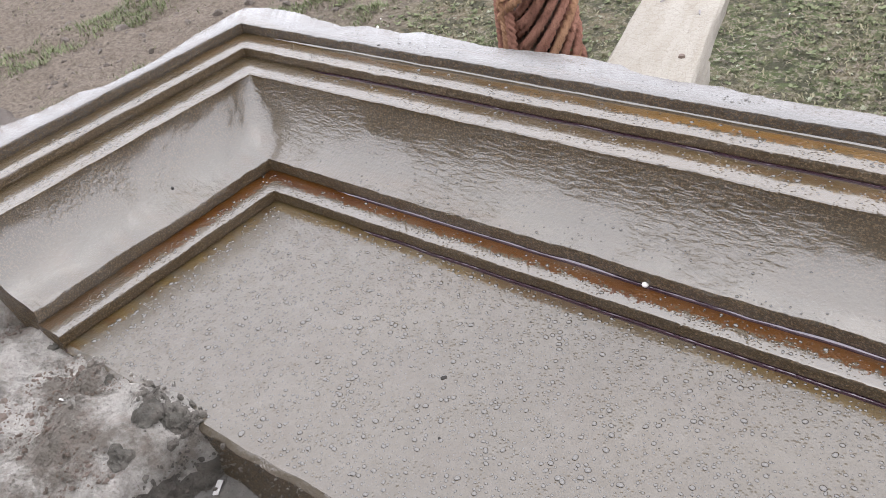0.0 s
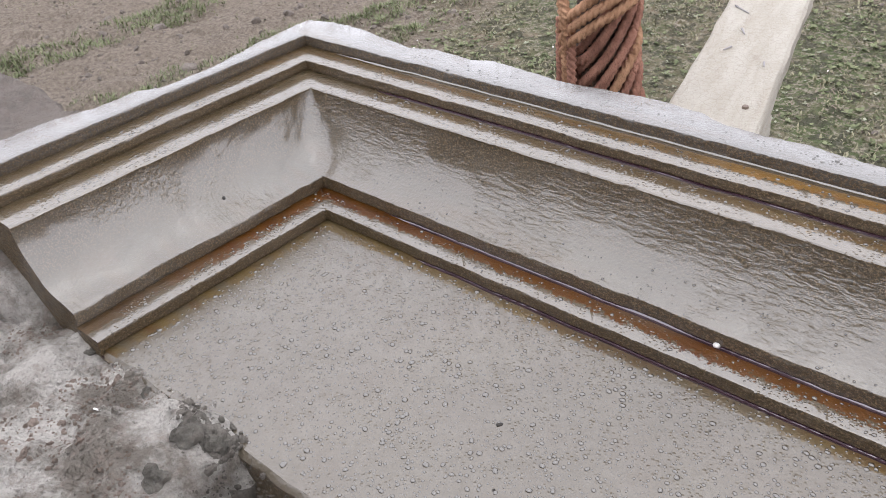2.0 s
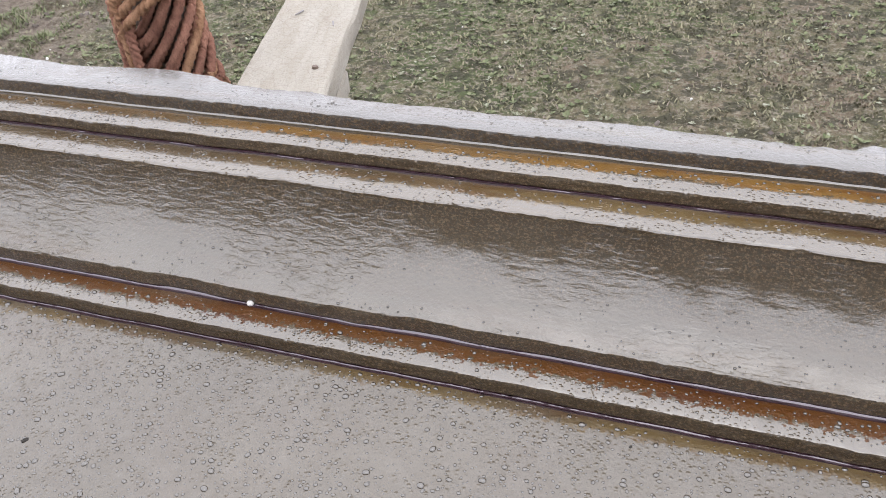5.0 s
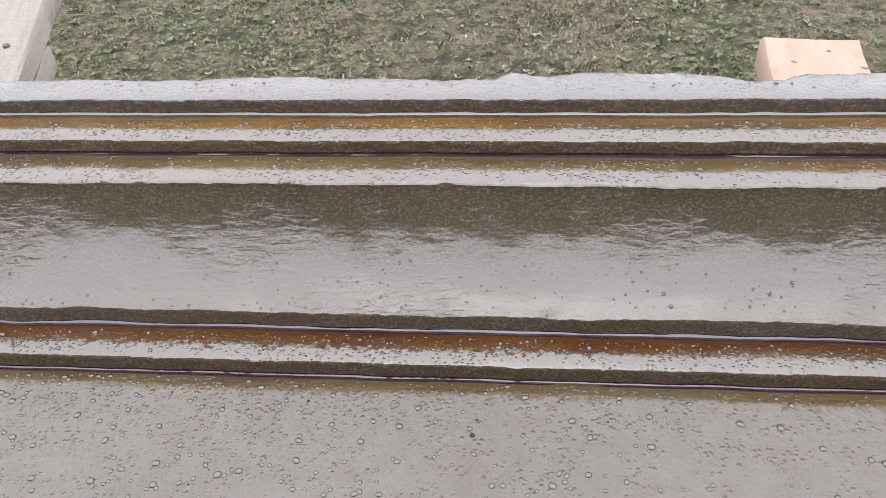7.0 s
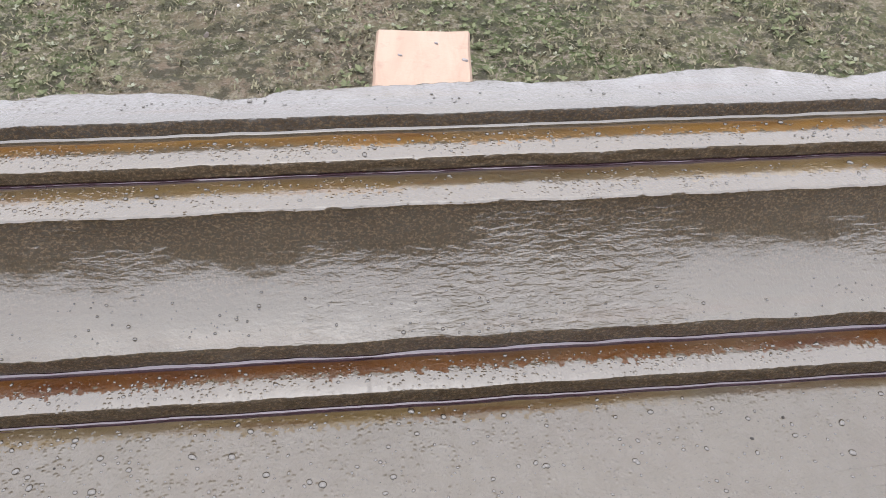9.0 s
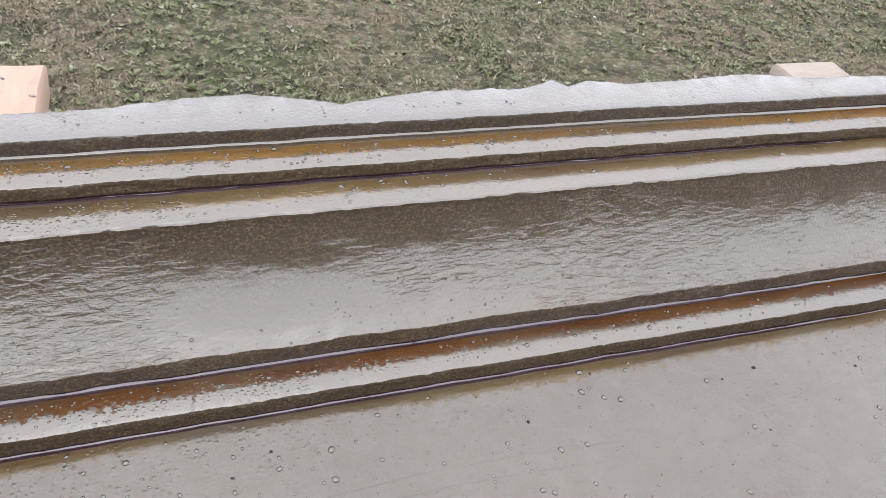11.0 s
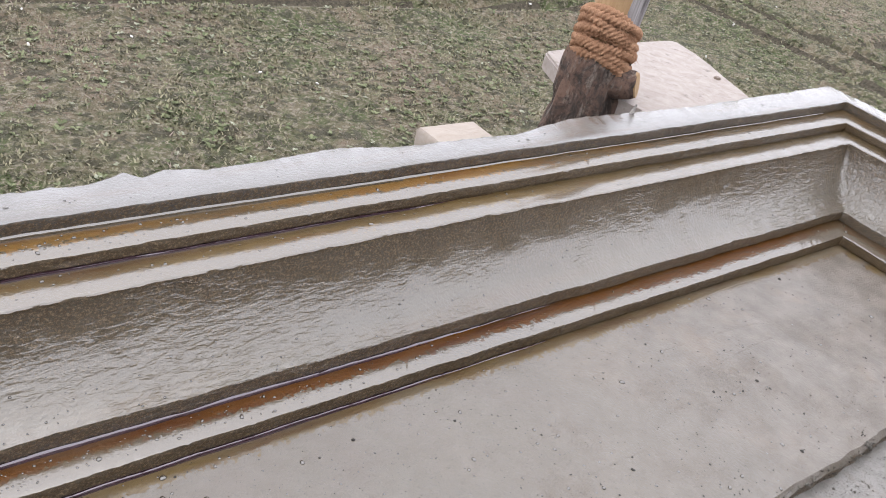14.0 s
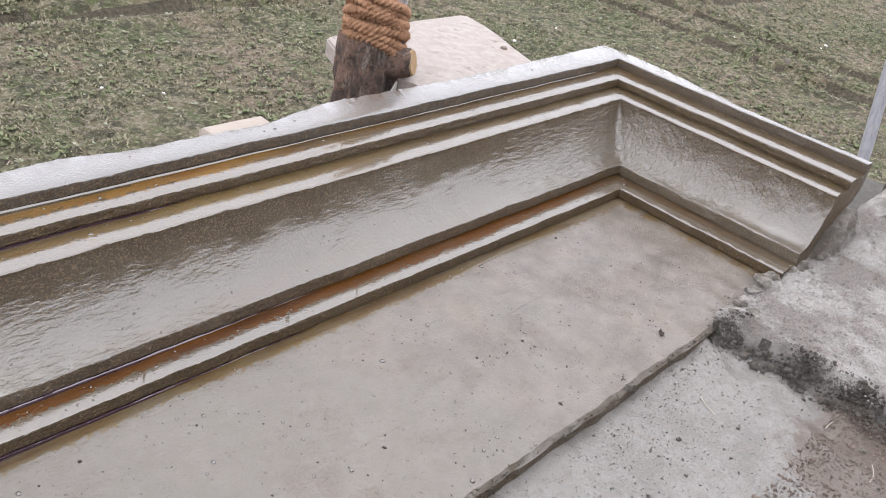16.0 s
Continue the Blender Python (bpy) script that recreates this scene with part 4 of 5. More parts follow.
def chip(x, y, z, a, lx, ly, lz):
    bm = bmesh.new()
    bmesh.ops.create_cube(bm, size=1.0, matrix=Matrix.Diagonal((lx, ly, lz, 1)))
    bmesh.ops.bevel(bm, geom=bm.edges[:], offset=lz * 0.3, segments=1, affect='EDGES')
    for v in bm.verts:
        v.co.z += 0.15 * lx * (v.co.x / lx) ** 2
    ob = part("shell_chip", bm, M_CHIP)
    ob.matrix_world = pose(x, y, z, 6, 4, a)
    return tagged(ob, "small white broken chip lying on the mortar", "chip", "white chips")


chip(0.163, -0.216, screed(0.163, -0.216) + 0.002, -60, 0.011, 0.004, 0.0012)
chip(-0.03, -0.272, lump_l(-0.03, -0.272) + 0.0015, 35, 0.006, 0.0012, 0.0006)
chip(0.05, -0.238, lump_l(0.05, -0.238) + 0.0015, 20, 0.008, 0.0014, 0.0007)
bead = bmesh.new()
bmesh.ops.create_icosphere(bead, subdivisions=2, radius=0.0024)
for v in bead.verts:
    v.co.z *= 0.7
bead = part("white_grain", bead, M_CHIP, None, "", True)
bead.matrix_world = pose(0.340, 0.0225, Z1 + 0.0016)
tagged(bead, "white grain lodged in the rusty water", "grain")

def straw(x, y, z, turn, length, bend):
    pts = [((u - 0.5) * length, bend * math.sin(math.pi * u), 0.0) for u in np.linspace(0, 1, 14)]
    v, f = rope_tube(pts, 0.0005, 0.05, 2, 0.2, False, 6)
    ob = mesh_object("straw", v, f, M_CREAM, None, "", True)
    ob.matrix_world = pose(x, y, z, 0, 0, turn)
    return tagged(ob, "thin dry straw lying on the damp screed", "straw", "straws on the screed")


STRAWS = ((1.765, -0.235, 70, 0.030, 0.003), (1.832, -0.305, -12, 0.026, 0.002), (1.80, -0.345, 15, 0.022, -0.002))
leaf = bmesh.new()
rim_pts = [leaf.verts.new((0.0030 * math.cos(a) * (1 + 0.4 * math.sin(3 * a)), 0.0020 * math.sin(a) * (1 + 0.3 * math.cos(5 * a)), 0.0008 * math.sin(2 * a))) for a in np.linspace(0, 2 * math.pi, 15)[:-1]]
leaf.faces.new(rim_pts)
ext = bmesh.ops.extrude_face_region(leaf, geom=leaf.faces[:])
bmesh.ops.translate(leaf, vec=(0, 0, 0.0006), verts=[v for v in ext["geom"] if isinstance(v, bmesh.types.BMVert)])
leaf = part("leaf_scrap", leaf, M_BARK)
leaf.matrix_world = pose(1.800, -0.163, 0.0006, 0, 0, 40)
tagged(leaf, "small curled brown scrap of leaf on the panel", "leaf")

tag = bmesh.new()
bmesh.ops.create_cone(tag, cap_ends=True, segments=5, radius1=0.0045, radius2=0.0016, depth=0.009)
for v in tag.verts:
    v.co.y *= 0.45
    v.co.x += 0.003 * (v.co.z > 0)
tag = part("mortar_tag", tag, M_MORTAR_PALE, cornice, "thin tag of mortar standing on the rim")
tag.matrix_parent_inverse = BASE
tag.matrix_basis = pose(1.770, 0.151, Z8 + 0.0035, 0, 8, 12)

GREY_FOOT, GREY_HEAD = (2.973, -0.145, -1.42), (3.509, 0.306, 0.8)
BROWN_FOOT, BROWN_HEAD = (-0.93, 0.0, -1.42), (-0.97, 0.13, 0.3)
FURROWS = (((1.5, 4.55), (6.2, 4.18), 0.08), ((8.33, 6.5), (8.28, 0.5), 0.10), ((7.80, 6.5), (7.70, 0.5), 0.08), ((8.6, 3.2), (12.5, 3.0), 0.07))


def off_line(x, y, a, b):
    """Distance from (x, y) to the stretch from a to b."""
    dx, dy = b[0] - a[0], b[1] - a[1]
    u = min(1.0, max(0.0, ((x - a[0]) * dx + (y - a[1]) * dy) / (dx * dx + dy * dy)))
    return math.hypot(x - a[0] - u * dx, y - a[1] - u * dy)


# ---------------------------------------------------------------- scaffold timber


def plank(name, length, width, thick, material, place, label, category="plank", uneven=0.0015, sag=0.0, group="", taper=0.0, skew=0.0):
    """A sawn board along its own y, its top at z 0, with worn edges."""
    n = max(6, int(length / 0.02))
    sec = [(-0.5, -0.12), (-0.5 + 0.03, 0), (-0.25, 0), (0, 0), (0.25, 0), (0.5 - 0.03, 0), (0.5, -0.12), (0.5, -0.88), (0.47, -1), (-0.47, -1), (-0.5, -0.88)]
    verts, faces = [], []
    for k in range(n + 1):
        y = length * k / n
        for sx, sz in sec:
            w = width * (1 + taper * k / n)
            x, z = sx * w, sz * thick
            yy = y + (skew * sx if k in (0, n) else 0)
            e = 0.35 if k in (0, n) and sz in (0, -1) else 0
            verts.append((x + uneven * fbm(x * 3, y, z * 5, 18, 3), yy + uneven * fbm(x, y, z, 30, 2) - (0.003 if e and k == n else 0) + (0.003 if e and k == 0 else 0),
                          z + uneven * 0.6 * fbm(x, y, z + 4, 18, 3) - sag * (y / length) ** 2))
    m = len(sec)
    for k in range(n):
        for i in range(m):
            j = (i + 1) % m
            faces.append((k * m + i, (k + 1) * m + i, (k + 1) * m + j, k * m + j))
    faces.append(tuple(range(m)))
    faces.append(tuple(reversed([n * m + i for i in range(m)])))
    ob = thing(name, place, label, category, group)
    body = mesh_object("board", verts, faces, material, ob)
    smooth_by_angle(body, 35)
    return ob


def nail(parent, x, y, z, r=0.0035):
    bm = bmesh.new()
    bmesh.ops.create_cone(bm, cap_ends=True, segments=10, radius1=r, radius2=r * 0.8, depth=0.003)
    ob = part("nail_head", bm, M_NAIL, parent)
    ob.matrix_parent_inverse = Matrix.Identity(4)
    ob.location = (x, y, z)
    return ob


long_plank = plank("scaffold_plank", 1.75, 0.104, 0.030, M_WHITEWOOD, pose(0.254, -0.015, -0.06, 0, 0, 14.8),
                   "whitewashed wooden scaffold plank with nail heads and flaking lime", uneven=0.0022)
nail(long_plank, 0.03, 0.50, 0.001, 0.004)
for a, b, c, ln in ((-0.028, 0.80, 40, 0.035), (-0.012, 0.72, 20, 0.02), (-0.02, 0.66, -30, 0.014), (0.03, 0.62, 10, 0.012)):
    bm = bmesh.new()
    bmesh.ops.create_cone(bm, cap_ends=True, segments=6, radius1=0.0014, radius2=0.0008, depth=ln)
    q = part("splinter", bm, M_GREYWOOD, long_plank)
    q.matrix_parent_inverse = Matrix.Identity(4)
    q.matrix_basis = pose(a, b, 0.0015, 90, 0, c)
under = plank("batten", 0.56, 0.09, 0.03, M_WHITEWOOD, pose(0.262, -0.015, -0.0905, 0, 0, 14.8), "short lime-splashed batten under a scaffold plank", "batten", 0.003)
peach = plank("batten", 0.472, 0.086, 0.034, M_PEACH, pose(0.900, -0.015, -0.046, 0, 0, -4.9), "fresh peach-coloured sawn batten jutting under the cornice", "batten", group="battens under the cornice")
for a, b, r in ((-0.020, 0.424, 0.0028), (0.037, 0.418, 0.0035), (0.012, 0.446, 0.002)):
    bm = bmesh.new()
    bmesh.ops.create_cone(bm, cap_ends=True, segments=9, radius1=r, radius2=r * 0.8, depth=0.0016)
    for v in bm.verts:
        v.co.x *= 0.5
    q = part("knot", bm, M_GREYWOOD, peach, "small dark knot")
    q.matrix_parent_inverse = Matrix.Identity(4)
    q.matrix_basis = pose(a, b, 0.0006, 0, 0, 60)
plank("batten", 0.416, 0.084, 0.034, M_CREAM, pose(1.772, -0.015, -0.041, 0, 0, 0.5), "pale peach sawn batten jutting under the cornice", "batten", group="battens under the cornice")
board = thing("scaffold_board", (1.98, 0.26, 0.045), "cement-dusted pale scaffold board lashed beside a pole", "scaffold board")
bb = bmesh.new()
outline = [(1.897, 0.396), (1.904, 0.402), (2.03, 0.410), (2.06, 0.412), (2.160, 0.416), (2.168, 0.408), (2.161, 0.367), (2.146, 0.33), (2.129, 0.293), (2.112, 0.25), (2.062, 0.125), (1.905, 0.125), (1.902, 0.245), (1.872, 0.335)]
low = [bb.verts.new((x - 1.98, y - 0.26, -0.022)) for x, y in outline]
high = [bb.verts.new((x - 1.98, y - 0.26, 0.0008 * math.sin(40 * x))) for x, y in outline]
bb.faces.new(high)
bb.faces.new(list(reversed(low)))
for k in range(len(outline)):
    j = (k + 1) % len(outline)
    bb.faces.new((low[k], low[j], high[j], high[k]))
bmesh.ops.bevel(bb, geom=bb.edges[:], offset=0.0025, segments=2, affect='EDGES')
part("board", bb, M_PALEBOARD, board)
nail(board, 0.130, 0.03, 0.001, 0.005)


def pole(name, foot, head, r0, r1, material, label, category="pole", wob=0.006, group=""):
    ob = thing(name, foot, label, category, group)
    axis = Vector(head) - Vector(foot)
    n, seg = max(12, int(axis.length / 0.03)), 18
    verts, faces = [], []
    q = axis.to_track_quat('Z', 'Y').to_matrix()
    for k in range(n + 1):
        u = k / n
        r = r0 + (r1 - r0) * u
        off = Vector((wob * noise.noise((u * 4, foot[0], 1)), wob * noise.noise((u * 4, foot[1], 5)), 0))
        for s in range(seg):
            t = 2 * math.pi * s / seg
            rr = r * (1 + 0.10 * noise.noise((math.cos(t) * 1.3, math.sin(t) * 1.3, u * axis.length * 9)) + 0.03 * noise.noise((math.cos(t) * 5, math.sin(t) * 5, u * axis.length * 30)))
            p = q @ (Vector((math.cos(t) * rr, math.sin(t) * rr, axis.length * u)) + off)
            verts.append(tuple(p))
    for k in range(n):
        for s in range(seg):
            t = (s + 1) % seg
            faces.append((k * seg + s, k * seg + t, (k + 1) * seg + t, (k + 1) * seg + s))
    faces.append(tuple(reversed(range(seg))))
    faces.append(tuple(n * seg + s for s in range(seg)))
    mesh_object("shaft", verts, faces, material, ob, "", True)
    return ob


def rope_tube(points, r, pitch=0.03, lobes=3, depth=0.36, closed=False, seg=12):
    """A laid rope along points: the strands show as twisted lobes."""
    pts = [Vector(p) for p in points]
    verts, faces = [], []
    dist, up = 0.0, Vector((0.13, 0.21, 0.97))
    for k, p in enumerate(pts):
        a, b = pts[max(0, k - 1)], pts[min(len(pts) - 1, k + 1)]
        t = (b - a).normalized()
        side_v = t.cross(up)
        if side_v.length < 1e-3:
            side_v = t.cross(Vector((1, 0, 0)))
        side_v.normalize()
        u2 = side_v.cross(t)
        if k:
            dist += (p - pts[k - 1]).length
        for s in range(seg):
            th = 2 * math.pi * s / seg
            rr = r * (1 - depth + depth * abs(math.cos(lobes * 0.5 * (th - 2 * math.pi * dist / pitch / 1.0)))) * (1 + 0.10 * noise.noise((dist * 120, s * 0.9, r * 100)))
            verts.append(tuple(p + side_v * (rr * math.cos(th)) + u2 * (rr * math.sin(th))))
    n = len(pts)
    for k in range(n - 1):
        for s in range(seg):
            t = (s + 1) % seg
            faces.append((k * seg + s, k * seg + t, (k + 1) * seg + t, (k + 1) * seg + s))
    faces.append(tuple(reversed(range(seg))))
    faces.append(tuple((n - 1) * seg + s for s in range(seg)))
    return verts, faces


def fuzz(ob_parent, turns_pts, count, length, material):
    """Stray fibres that stand off the rope."""
    verts, faces = [], []
    for k in range(count):
        p = Vector(random.choice(turns_pts))
        d = Vector((random.gauss(0, 1), random.gauss(0, 1), random.gauss(0, 0.7))).normalized() * random.uniform(0.4, 1) * length
        s = Vector((random.gauss(0, 1), random.gauss(0, 1), random.gauss(0, 1))).normalized() * 0.0005
        b = len(verts)
        bend = Vector((0, 0, -0.3 * length))
        verts += [tuple(p - s), tuple(p + s), tuple(p + d * 0.5 + s * 0.7), tuple(p + d * 0.5 - s * 0.7), tuple(p + d + bend)]
        faces += [(b, b + 1, b + 2, b + 3), (b + 3, b + 2, b + 4)]
    return tagged(mesh_object("coir_fuzz", verts, faces, material, ob_parent, "frayed coir fibres"), "", "", "", "stuff")


for x, y, turn, length, bend in STRAWS:
    straw(x, y, screed(x, y) + 0.0012, turn, length, bend)

# the pole with a thick dark lashing
pole("scaffold_pole", (-0.025, 0.467, -1.42), (-0.024, 0.467, 0.17), 0.034, 0.028, M_BARK, "dark bark-covered scaffold pole bound with coir rope")
lash = thing("rope_lashing", (-0.022, 0.467, -0.05), "thick reddish-brown coir rope lashing wound round a pole", "rope")
A1 = []


def wound(points, r, material, label=""):
    # points: (angle, height, radius) knots of a strand laid round the pole
    pts = []
    ks = np.linspace(0, 1, len(points))
    for u in np.linspace(0, 1, 130):
        a, h, d = (float(np.interp(u, ks, [q[c] for q in points])) for c in range(3))
        pts.append((d * math.cos(a), d * math.sin(a), h))
    v, f = rope_tube(pts, r, 0.024, 3, 0.5)
    mesh_object("rope_strand", v, f, material, lash, label, True)
    A1.extend(pts)


# steep turns that climb one way, slack and crowded
for k in range(17):
    pts = []
    zc = -0.135 + 0.0142 * k + random.uniform(-0.003, 0.003)
    rad = 0.036 + (0.004 if k % 2 else 0.0) + max(0, 0.012 * (1 - k / 6))
    amp, ph = random.uniform(0.058, 0.072), random.uniform(0.72, 0.95)
    for s in range(161):
        t = 2 * math.pi * s / 160
        pts.append((rad * math.cos(t) * 1.05, rad * math.sin(t), zc + amp * math.cos(t - ph) + 0.0025 * math.sin(3 * t + k)))
    v, f = rope_tube(pts, random.uniform(0.0054, 0.0064), 0.024, 3, 0.5)
    mesh_object("rope_turn", v, f, M_COIR if k in (4, 9) else M_COIR_DARK, lash, "", True)
    A1 += pts
# a doubled upright strand that crosses the turns and folds over at its head
for off, mat in ((0.0, M_COIR), (0.16, M_COIR_DARK), (-0.22, M_COIR_DARK)):
    wound([(-1.75 + off, -0.16, 0.062), (-1.80 + off, -0.06, 0.056), (-1.86 + off, 0.02, 0.053), (-1.92 + off, 0.075, 0.051)], 0.0062, mat, "upright strand laid across the turns")
for off in (0.0, 0.016, 0.031):
    wound([(-2.2, 0.025 + off, 0.051), (-1.7, 0.052 + off, 0.054), (-1.1, 0.078 + off, 0.055), (-0.4, 0.098 + off, 0.053), (0.3, 0.112 + off, 0.049)], 0.0060, M_COIR, "pale strand folded over the turns")
for off in (0.0, 0.02):
    wound([(-2.5, 0.13 + off, 0.049), (-2.1, 0.10 + off, 0.052), (-1.75, 0.06 + off, 0.056)], 0.0060, M_COIR, "pale strand folded over the turns")
# the lower turns fan out and lean away
for j in range(6):
    wound([(-1.25 + 0.24 * j, -0.21, 0.066 + 0.003 * j), (-0.95 + 0.22 * j, -0.15, 0.063 + 0.002 * j), (-0.6 + 0.19 * j, -0.085, 0.056), (-0.1 + 0.14 * j, -0.02 - 0.006 * j, 0.050)],
          0.0060, M_COIR if j in (0, 3, 4) else M_COIR_DARK, "loose end fanned out below the turns")
fuzz(lash, A1, 4200, 0.011, M_COIR)

# the pole with the bark sleeve, a cut branch and the orange rope
pole2_loc = Vector((1.728, 0.290, -1.42))
pole2 = pole("scaffold_pole", tuple(pole2_loc), (1.905, 0.303, 0.30), 0.036, 0.0255, M_BARE, "peeled pale wooden scaffold pole with bark still on its foot", "pole", 0.0)


def on_pole(z):
    u = (z + 1.42) / 1.72
    return Vector((1.728 + 0.177 * u, 0.290 + 0.013 * u, z))


sl_v, sl_f, seg = [], [], 44
for k in range(50):
    z = -0.40 + 0.0099 * k
    c = on_pole(z)
    for s in range(seg):
        t = 2 * math.pi * s / seg
        ridge = noise.noise((math.cos(t) * 2 + z * 9, math.sin(t) * 2, z * 12))
        r = (0.044 - 0.010 * k / 49) * (1 + 0.2 * noise.noise((math.cos(t) * 2, math.sin(t) * 2, z * 14)) + 0.07 * noise.noise((math.cos(t) * 7, math.sin(t) * 7, z * 40)))
        r += 0.0028 if ridge > 0.05 else 0.0
        top = 0.006 * noise.noise((math.cos(t) * 3, math.sin(t) * 3, 5)) if k == 49 else 0
        sl_v.append(tuple(c + Vector((r * math.cos(t), r * math.sin(t), top)) - pole2_loc))
for k in range(49):
    for s in range(seg):
        t = (s + 1) % seg
        sl_f.append((k * seg + s, k * seg + t, (k + 1) * seg + t, (k + 1) * seg + s))
mesh_object("bark", sl_v, sl_f, M_BARK, pole2, "dark flaking bark sleeve", True)
stub_v, stub_f = [], []
s0, s1 = on_pole(0.058) - pole2_loc + Vector((0.004, -0.015, 0)), on_pole(0.064) - pole2_loc + Vector((0.022, -0.046, 0.002))
q = (s1 - s0).to_track_quat('Z', 'Y').to_matrix()
for k in range(7):
    for s in range(14):
        t = 2 * math.pi * s / 14
        r = (0.021 - 0.006 * (k / 6)) * (1 + 0.12 * noise.noise((math.cos(t) * 2, math.sin(t) * 2, k * 0.5)))
        stub_v.append(tuple(s0 + (s1 - s0) * (k / 6) + q @ Vector((r * math.cos(t), r * math.sin(t), 0.003 * noise.noise((t, k, 2))))))
for k in range(6):
    for s in range(14):
        t = (s + 1) % 14
        stub_f.append((k * 14 + s, k * 14 + t, (k + 1) * 14 + t, (k + 1) * 14 + s))
mesh_object("branch_stub", stub_v, stub_f, M_BARK, pole2, "short sawn branch stub", True)
cap = bmesh.new()
bmesh.ops.create_cone(cap, cap_ends=True, segments=14, radius1=0.0148, radius2=0.0140, depth=0.003)
cap = part("cut_face", cap, M_BARE, pole2, "pale freshly cut wood")
cap.matrix_parent_inverse = Matrix.Identity(4)
cap.matrix_basis = Matrix.Translation(s1) @ q.to_4x4()
# grey weathered strip split from the pole
gs_v, gs_f = [], []
for k in range(30):
    z = 0.10 + 0.0068 * k
    c = on_pole(z) - pole2_loc
    for s in range(6):
        t = -2.25 + 1.85 * s / 5
        r = 0.0292 + 0.002 * noise.noise((t * 3, z * 20, 1)) - (0.005 if s in (0, 5) else 0)
        gs_v.append(tuple(c + Vector((r * math.cos(t), r * math.sin(t), 0))))
for k in range(29):
    for s in range(5):
        gs_f.append((k * 6 + s, k * 6 + s + 1, (k + 1) * 6 + s + 1, (k + 1) * 6 + s))
mesh_object("weathered_strip", gs_v, gs_f, M_GREYWOOD, pole2, "split grey weathered face", True)

band_rope = thing("rope_lashing", on_pole(0.103), "orange coir rope wound in tight turns round a pole", "rope")
A2 = []
for lay in range(2):
    for k in range(7 if lay == 0 else 6):
        pts = []
        zc = -0.036 + 0.0094 * k + lay * 0.0045
        tip, slew = random.uniform(-0.5, 0.5), random.uniform(0.012, 0.018)
        for s in range(141):
            t = 2 * math.pi * s / 140
            r = 0.0285 + lay * 0.0045 + 0.0025 * noise.noise((t, k, lay))
            pts.append((r * math.cos(t), r * math.sin(t), zc - slew * math.cos(t + 0.3 * tip) - 0.004 * math.sin(t) + 0.0022 * math.sin(2 * t + k * 2)))
        v, f = rope_tube(pts, random.uniform(0.0054, 0.0064), 0.017, 3, 0.6, False, 15)
        mesh_object("rope_turn", v, f, M_COIR, band_rope, "", True)
        A2 += pts
fuzz(band_rope, A2, 7000, 0.010, M_COIR)

grey = pole("bamboo_pole", GREY_FOOT, GREY_HEAD, 0.0145, 0.013, M_BAMBOO, "weathered grey bamboo pole with swollen nodes", "pole", 0.0)
for k in range(9):
    u = (k + 0.55) / 9
    c = (Vector(GREY_HEAD) - Vector(GREY_FOOT)) * u
    bm = bmesh.new()
    bmesh.ops.create_cone(bm, cap_ends=True, segments=18, radius1=0.0168, radius2=0.0168, depth=0.009)
    bmesh.ops.bevel(bm, geom=bm.edges[:], offset=0.003, segments=2, affect='EDGES')
    nd = part("node", bm, M_BAMBOO, grey, "", True)
    nd.matrix_parent_inverse = Matrix.Identity(4)
    nd.matrix_basis = Matrix.Translation(c) @ (Vector(GREY_HEAD) - Vector(GREY_FOOT)).to_track_quat('Z', 'Y').to_matrix().to_4x4()
pole("post", BROWN_FOOT, BROWN_HEAD, 0.030, 0.026, M_BROWNPOLE, "reddish-brown wooden post standing in the soil", "post", 0.004)

# ---------------------------------------------------------------- ground
GZ = -1.40


def ground_z(x, y):
    h = 0.03 * noise.noise((x * 0.8, y * 0.8, 0)) + 0.018 * noise.noise((x * 3.1, y * 3.1, 3)) + 0.008 * noise.noise((x * 9, y * 9, 5))
    for a, b, dp in FURROWS:
        d = off_line(x, y, a, b)
        h -= dp * math.exp(-(d / 0.07) ** 2) - 0.5 * dp * math.exp(-((d - 0.2) / 0.1) ** 2)
    if x < -2.8:
        h += 0.03 * noise.noise((x * 5, y * 5, 9)) + 0.03 * noise.noise((x * 11, y * 11, 9))
    return GZ + h


def furrow(x, y):
    d = min(off_line(x, y, a, b) for a, b, dp in FURROWS)
    return 0.12 if d < 0.09 + 0.05 * noise.noise((x * 4, y * 4, 7)) else 1.0


def spread(lo, hi, step, far):
    out = list(np.arange(lo, hi + 1e-6, step))
    s, a, b = step, lo, hi
    while a > -far:
        s *= 1.5
        a -= s
        b += s
        out = [a] + out + [b]
    return out


gxs, gys = spread(-6.5, 12.0, 0.07, 600), spread(0.4, 5.8, 0.07, 600)
gv = [(x, y, ground_z(x, y) if abs(x) < 16 and abs(y) < 12 else GZ) for x in gxs for y in gys]
gn = len(gys)
gf = [(i * gn + j, (i + 1) * gn + j, (i + 1) * gn + j + 1, i * gn + j + 1) for i in range(len(gxs) - 1) for j in range(gn - 1)]
ground = mesh_object("ground", gv, gf, M_GROUND, None, "", True)
ground.data.materials.append(M_RUT)
for f in ground.data.polygons:
    c = f.center
    if abs(c.x) < 16 and abs(c.y) < 12 and furrow(c.x, c.y) < 1 and noise.noise((c.x * 3, c.y * 3, 6)) > -0.25:
        f.material_index = 1
tagged(ground, "rough field of short grass, weeds and bare brown soil", "ground", "", "structure")


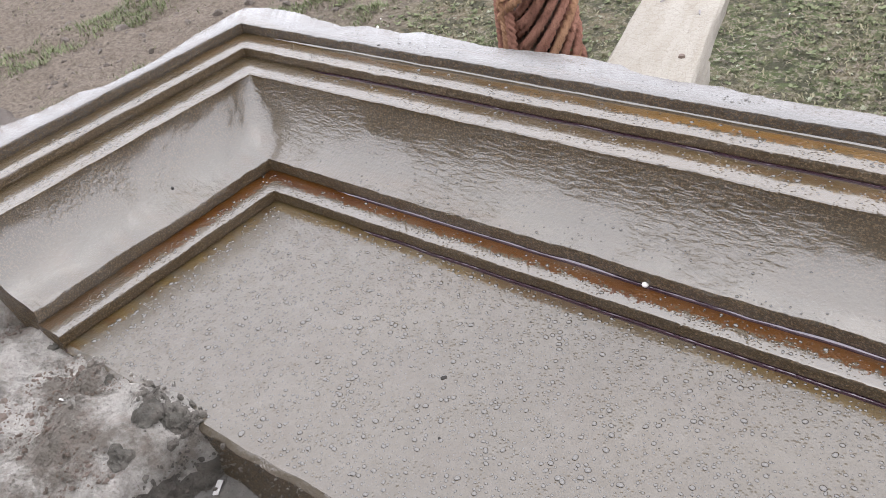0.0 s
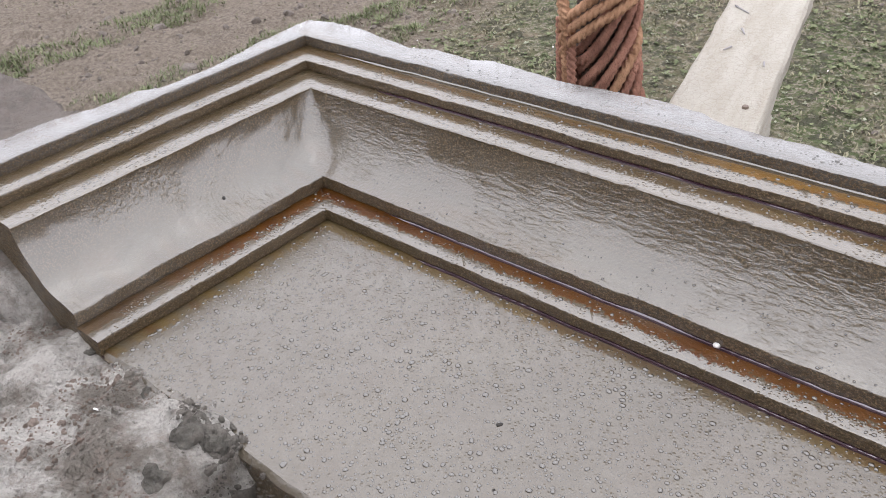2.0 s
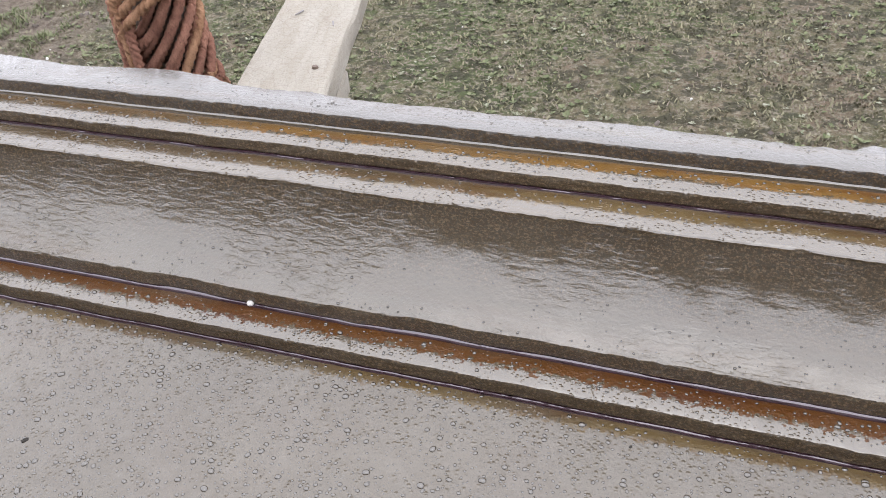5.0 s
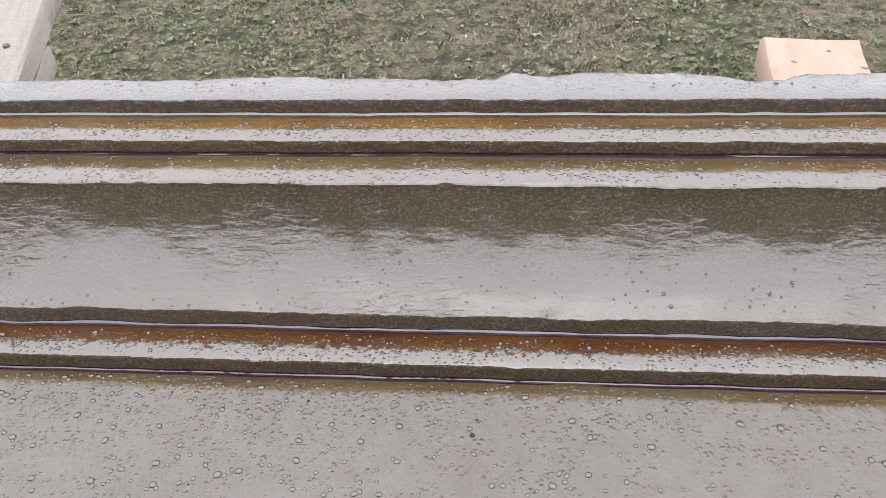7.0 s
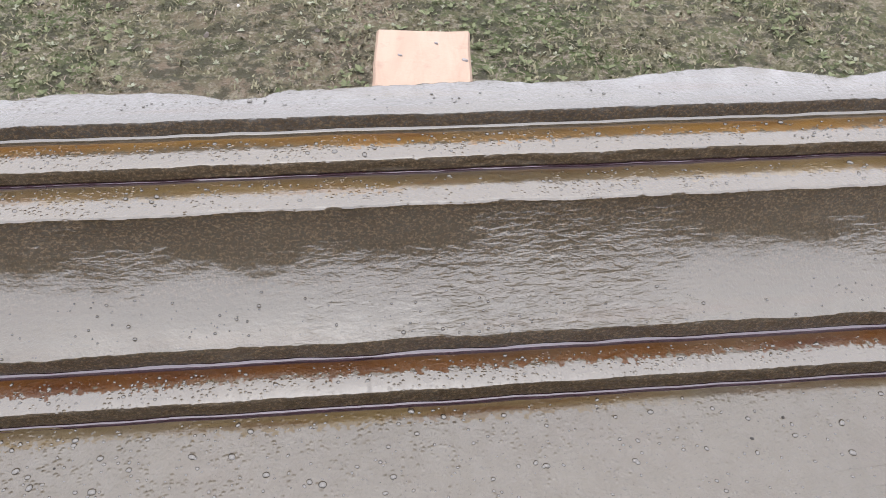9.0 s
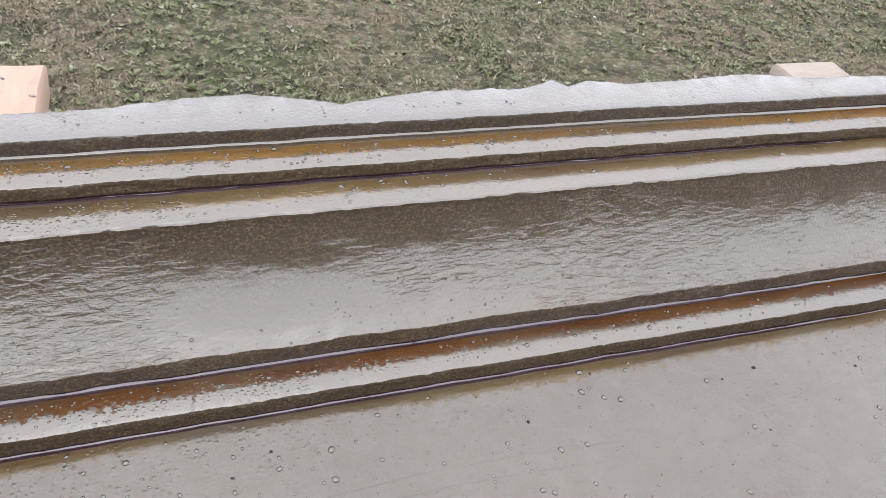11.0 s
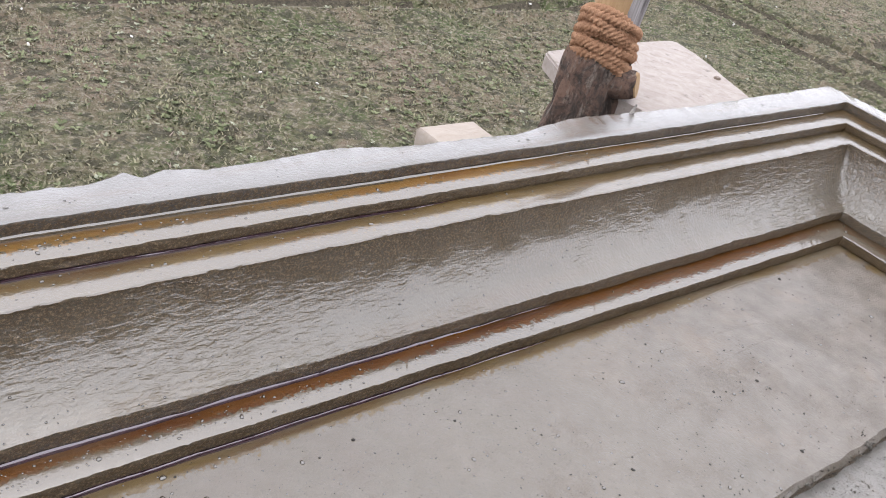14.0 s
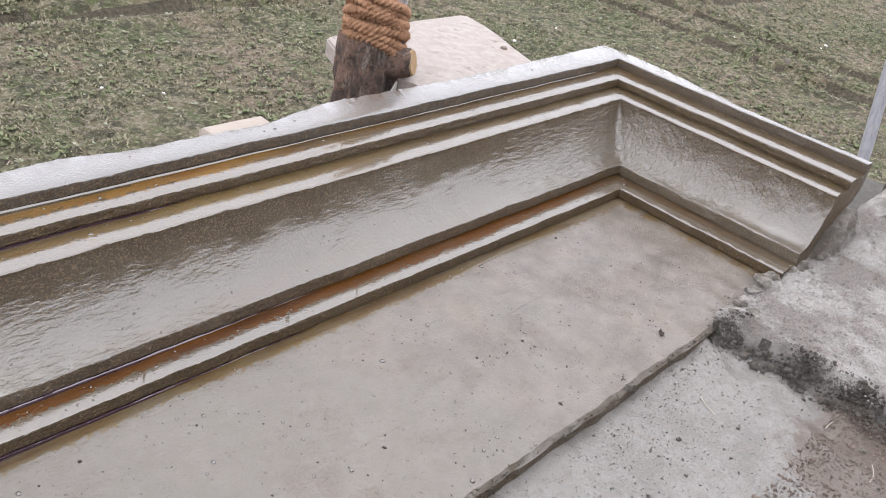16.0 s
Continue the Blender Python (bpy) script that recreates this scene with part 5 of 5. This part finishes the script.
def bare(x, y):
    """How far the soil lies bare, 0 to 1."""
    side_v = x + 2.2 * (0.5 + 0.5 * noise.noise((x * 1.3, y * 1.3, 2)))
    v = min(1.0, max(0.0, (-1.6 - side_v) / 0.6))
    if abs(x + 4.7 - 0.2 * (y - 1.75) + 0.15 * noise.noise((x, y * 2, 4))) < 0.2 or abs(x + 3.6 - 0.25 * (y - 2) + 0.2 * noise.noise((x, y * 2, 8))) < 0.12:
        v *= 0.15
    return v


def blades(name, count, height, width, lean, material, label, keep):
    verts, faces = [], []
    made = 0
    while made < count:
        y = 0.5 + 5.4 * random.random()
        x = random.uniform(-6.5, 7.0) if random.random() < 0.8 else random.uniform(7.0, 12.0)
        if random.random() > keep(x, y):
            continue
        made += 1
        z = ground_z(x, y) - 0.004
        a = random.uniform(0, 6.283)
        h = height * random.uniform(0.5, 1.3)
        w = width * random.uniform(0.6, 1.4)
        l = lean * random.uniform(0.2, 1.2)
        c, s = math.cos(a), math.sin(a)
        b = len(verts)
        verts += [(x - s * w, y + c * w, z), (x + s * w, y - c * w, z),
                  (x + c * l * 0.45 + s * w * 0.8, y + s * l * 0.45 - c * w * 0.8, z + h * 0.65), (x + c * l * 0.45 - s * w * 0.8, y + s * l * 0.45 + c * w * 0.8, z + h * 0.65),
                  (x + c * l, y + s * l, z + h)]
        faces += [(b, b + 1, b + 2, b + 3), (b + 3, b + 2, b + 4)]
    return tagged(mesh_object(name, verts, faces, material), label, "grass", "", "stuff")


def patch(x, y, s, o):
    return 0.5 + 0.5 * noise.noise((x * s, y * s, o))


blades("grass", 110000, 0.017, 0.0042, 0.022, M_GRASS, "short sparse green grass over the field",
       lambda x, y: furrow(x, y) * (1 - bare(x, y) * 0.93) * max(0.05, min(1, (patch(x, y, 1.7, 1) * 0.5 + patch(x, y, 9, 4) * 0.5 - 0.34) * 3.2)))
blades("dead_grass", 45000, 0.012, 0.0024, 0.04, M_DRY, "dead straw and stalks among the grass",
       lambda x, y: max(0.1, min(1, (patch(x, y, 2.6, 8) - 0.35) * 3)))

blades("grass", 16000, 0.030, 0.003, 0.04, M_WEED, "greener grass strips along the bare soil",
       lambda x, y: max(0.0, patch(x, y, 3, 2) + 0.6 * patch(x, y, 9, 5) - 0.62) * 1.6 if x < -2.9 and bare(x, y) < 0.5 else 0.0)



def weeds(count, small, large, material, label, keep):
    """Rosettes of broad leaves close to the soil."""
    wv, wf = [], []
    for k in range(count):
        y = 0.5 + 5.4 * random.random() ** 1.3
        x = random.uniform(-3.6, 10.5)
        if random.random() > (1 - bare(x, y)) * furrow(x, y) * keep(x, y):
            continue
        z = ground_z(x, y) + 0.002
        r0 = random.uniform(small, large)
        for q in range(random.randint(4, 8)):
            a = random.uniform(0, 6.283)
            c, s = math.cos(a), math.sin(a)
            r, w = r0 * random.uniform(0.6, 1.2), r0 * random.uniform(0.26, 0.42)
            b = len(wv)
            hh = r * random.uniform(0.3, 0.9)
            wv += [(x, y, z), (x + c * r * 0.5 - s * w, y + s * r * 0.5 + c * w, z + hh * 0.6), (x + c * r * 0.5 + s * w, y + s * r * 0.5 - c * w, z + hh * 0.6),
                   (x + c * r, y + s * r, z + hh * 0.75)]
            wf += [(b, b + 2, b + 3, b + 1)]
    return tagged(mesh_object("weeds", wv, wf, material), label, "weeds", "", "stuff")


weeds(34000, 0.009, 0.028, M_WEED, "low leafy weeds scattered in the grass", lambda x, y: max(0, (patch(x, y, 1.1, 11) * 0.6 + patch(x, y, 5, 14) * 0.4 - 0.38) * 2.6))
weeds(11000, 0.007, 0.020, M_WEED_PALE, "pale grey-green weed leaves among the grass", lambda x, y: max(0, (patch(x, y, 2.3, 21) * 0.5 + patch(x, y, 7, 24) * 0.5 - 0.36) * 2.6))
spots = []
for k in range(1400):
    y = random.uniform(0.4, 5)
    x = random.uniform(-6.0, -2.8) if k < 1250 else random.uniform(-2, 9)
    spots.append((x, y, ground_z(x, y), 0.006 * math.exp(random.gauss(0.4, 0.6))))
stones = [(random.uniform(-3, 10), random.uniform(1.2, 5.2)) for k in range(55)]
clods("pebbles", [(x, y, ground_z(x, y) + 0.004, random.uniform(0.005, 0.015)) for x, y in stones], M_CHIP, "pale stones lying in the grass")
clods("soil_clods", spots, M_PINK, "brown clods and stones on the bare soil")
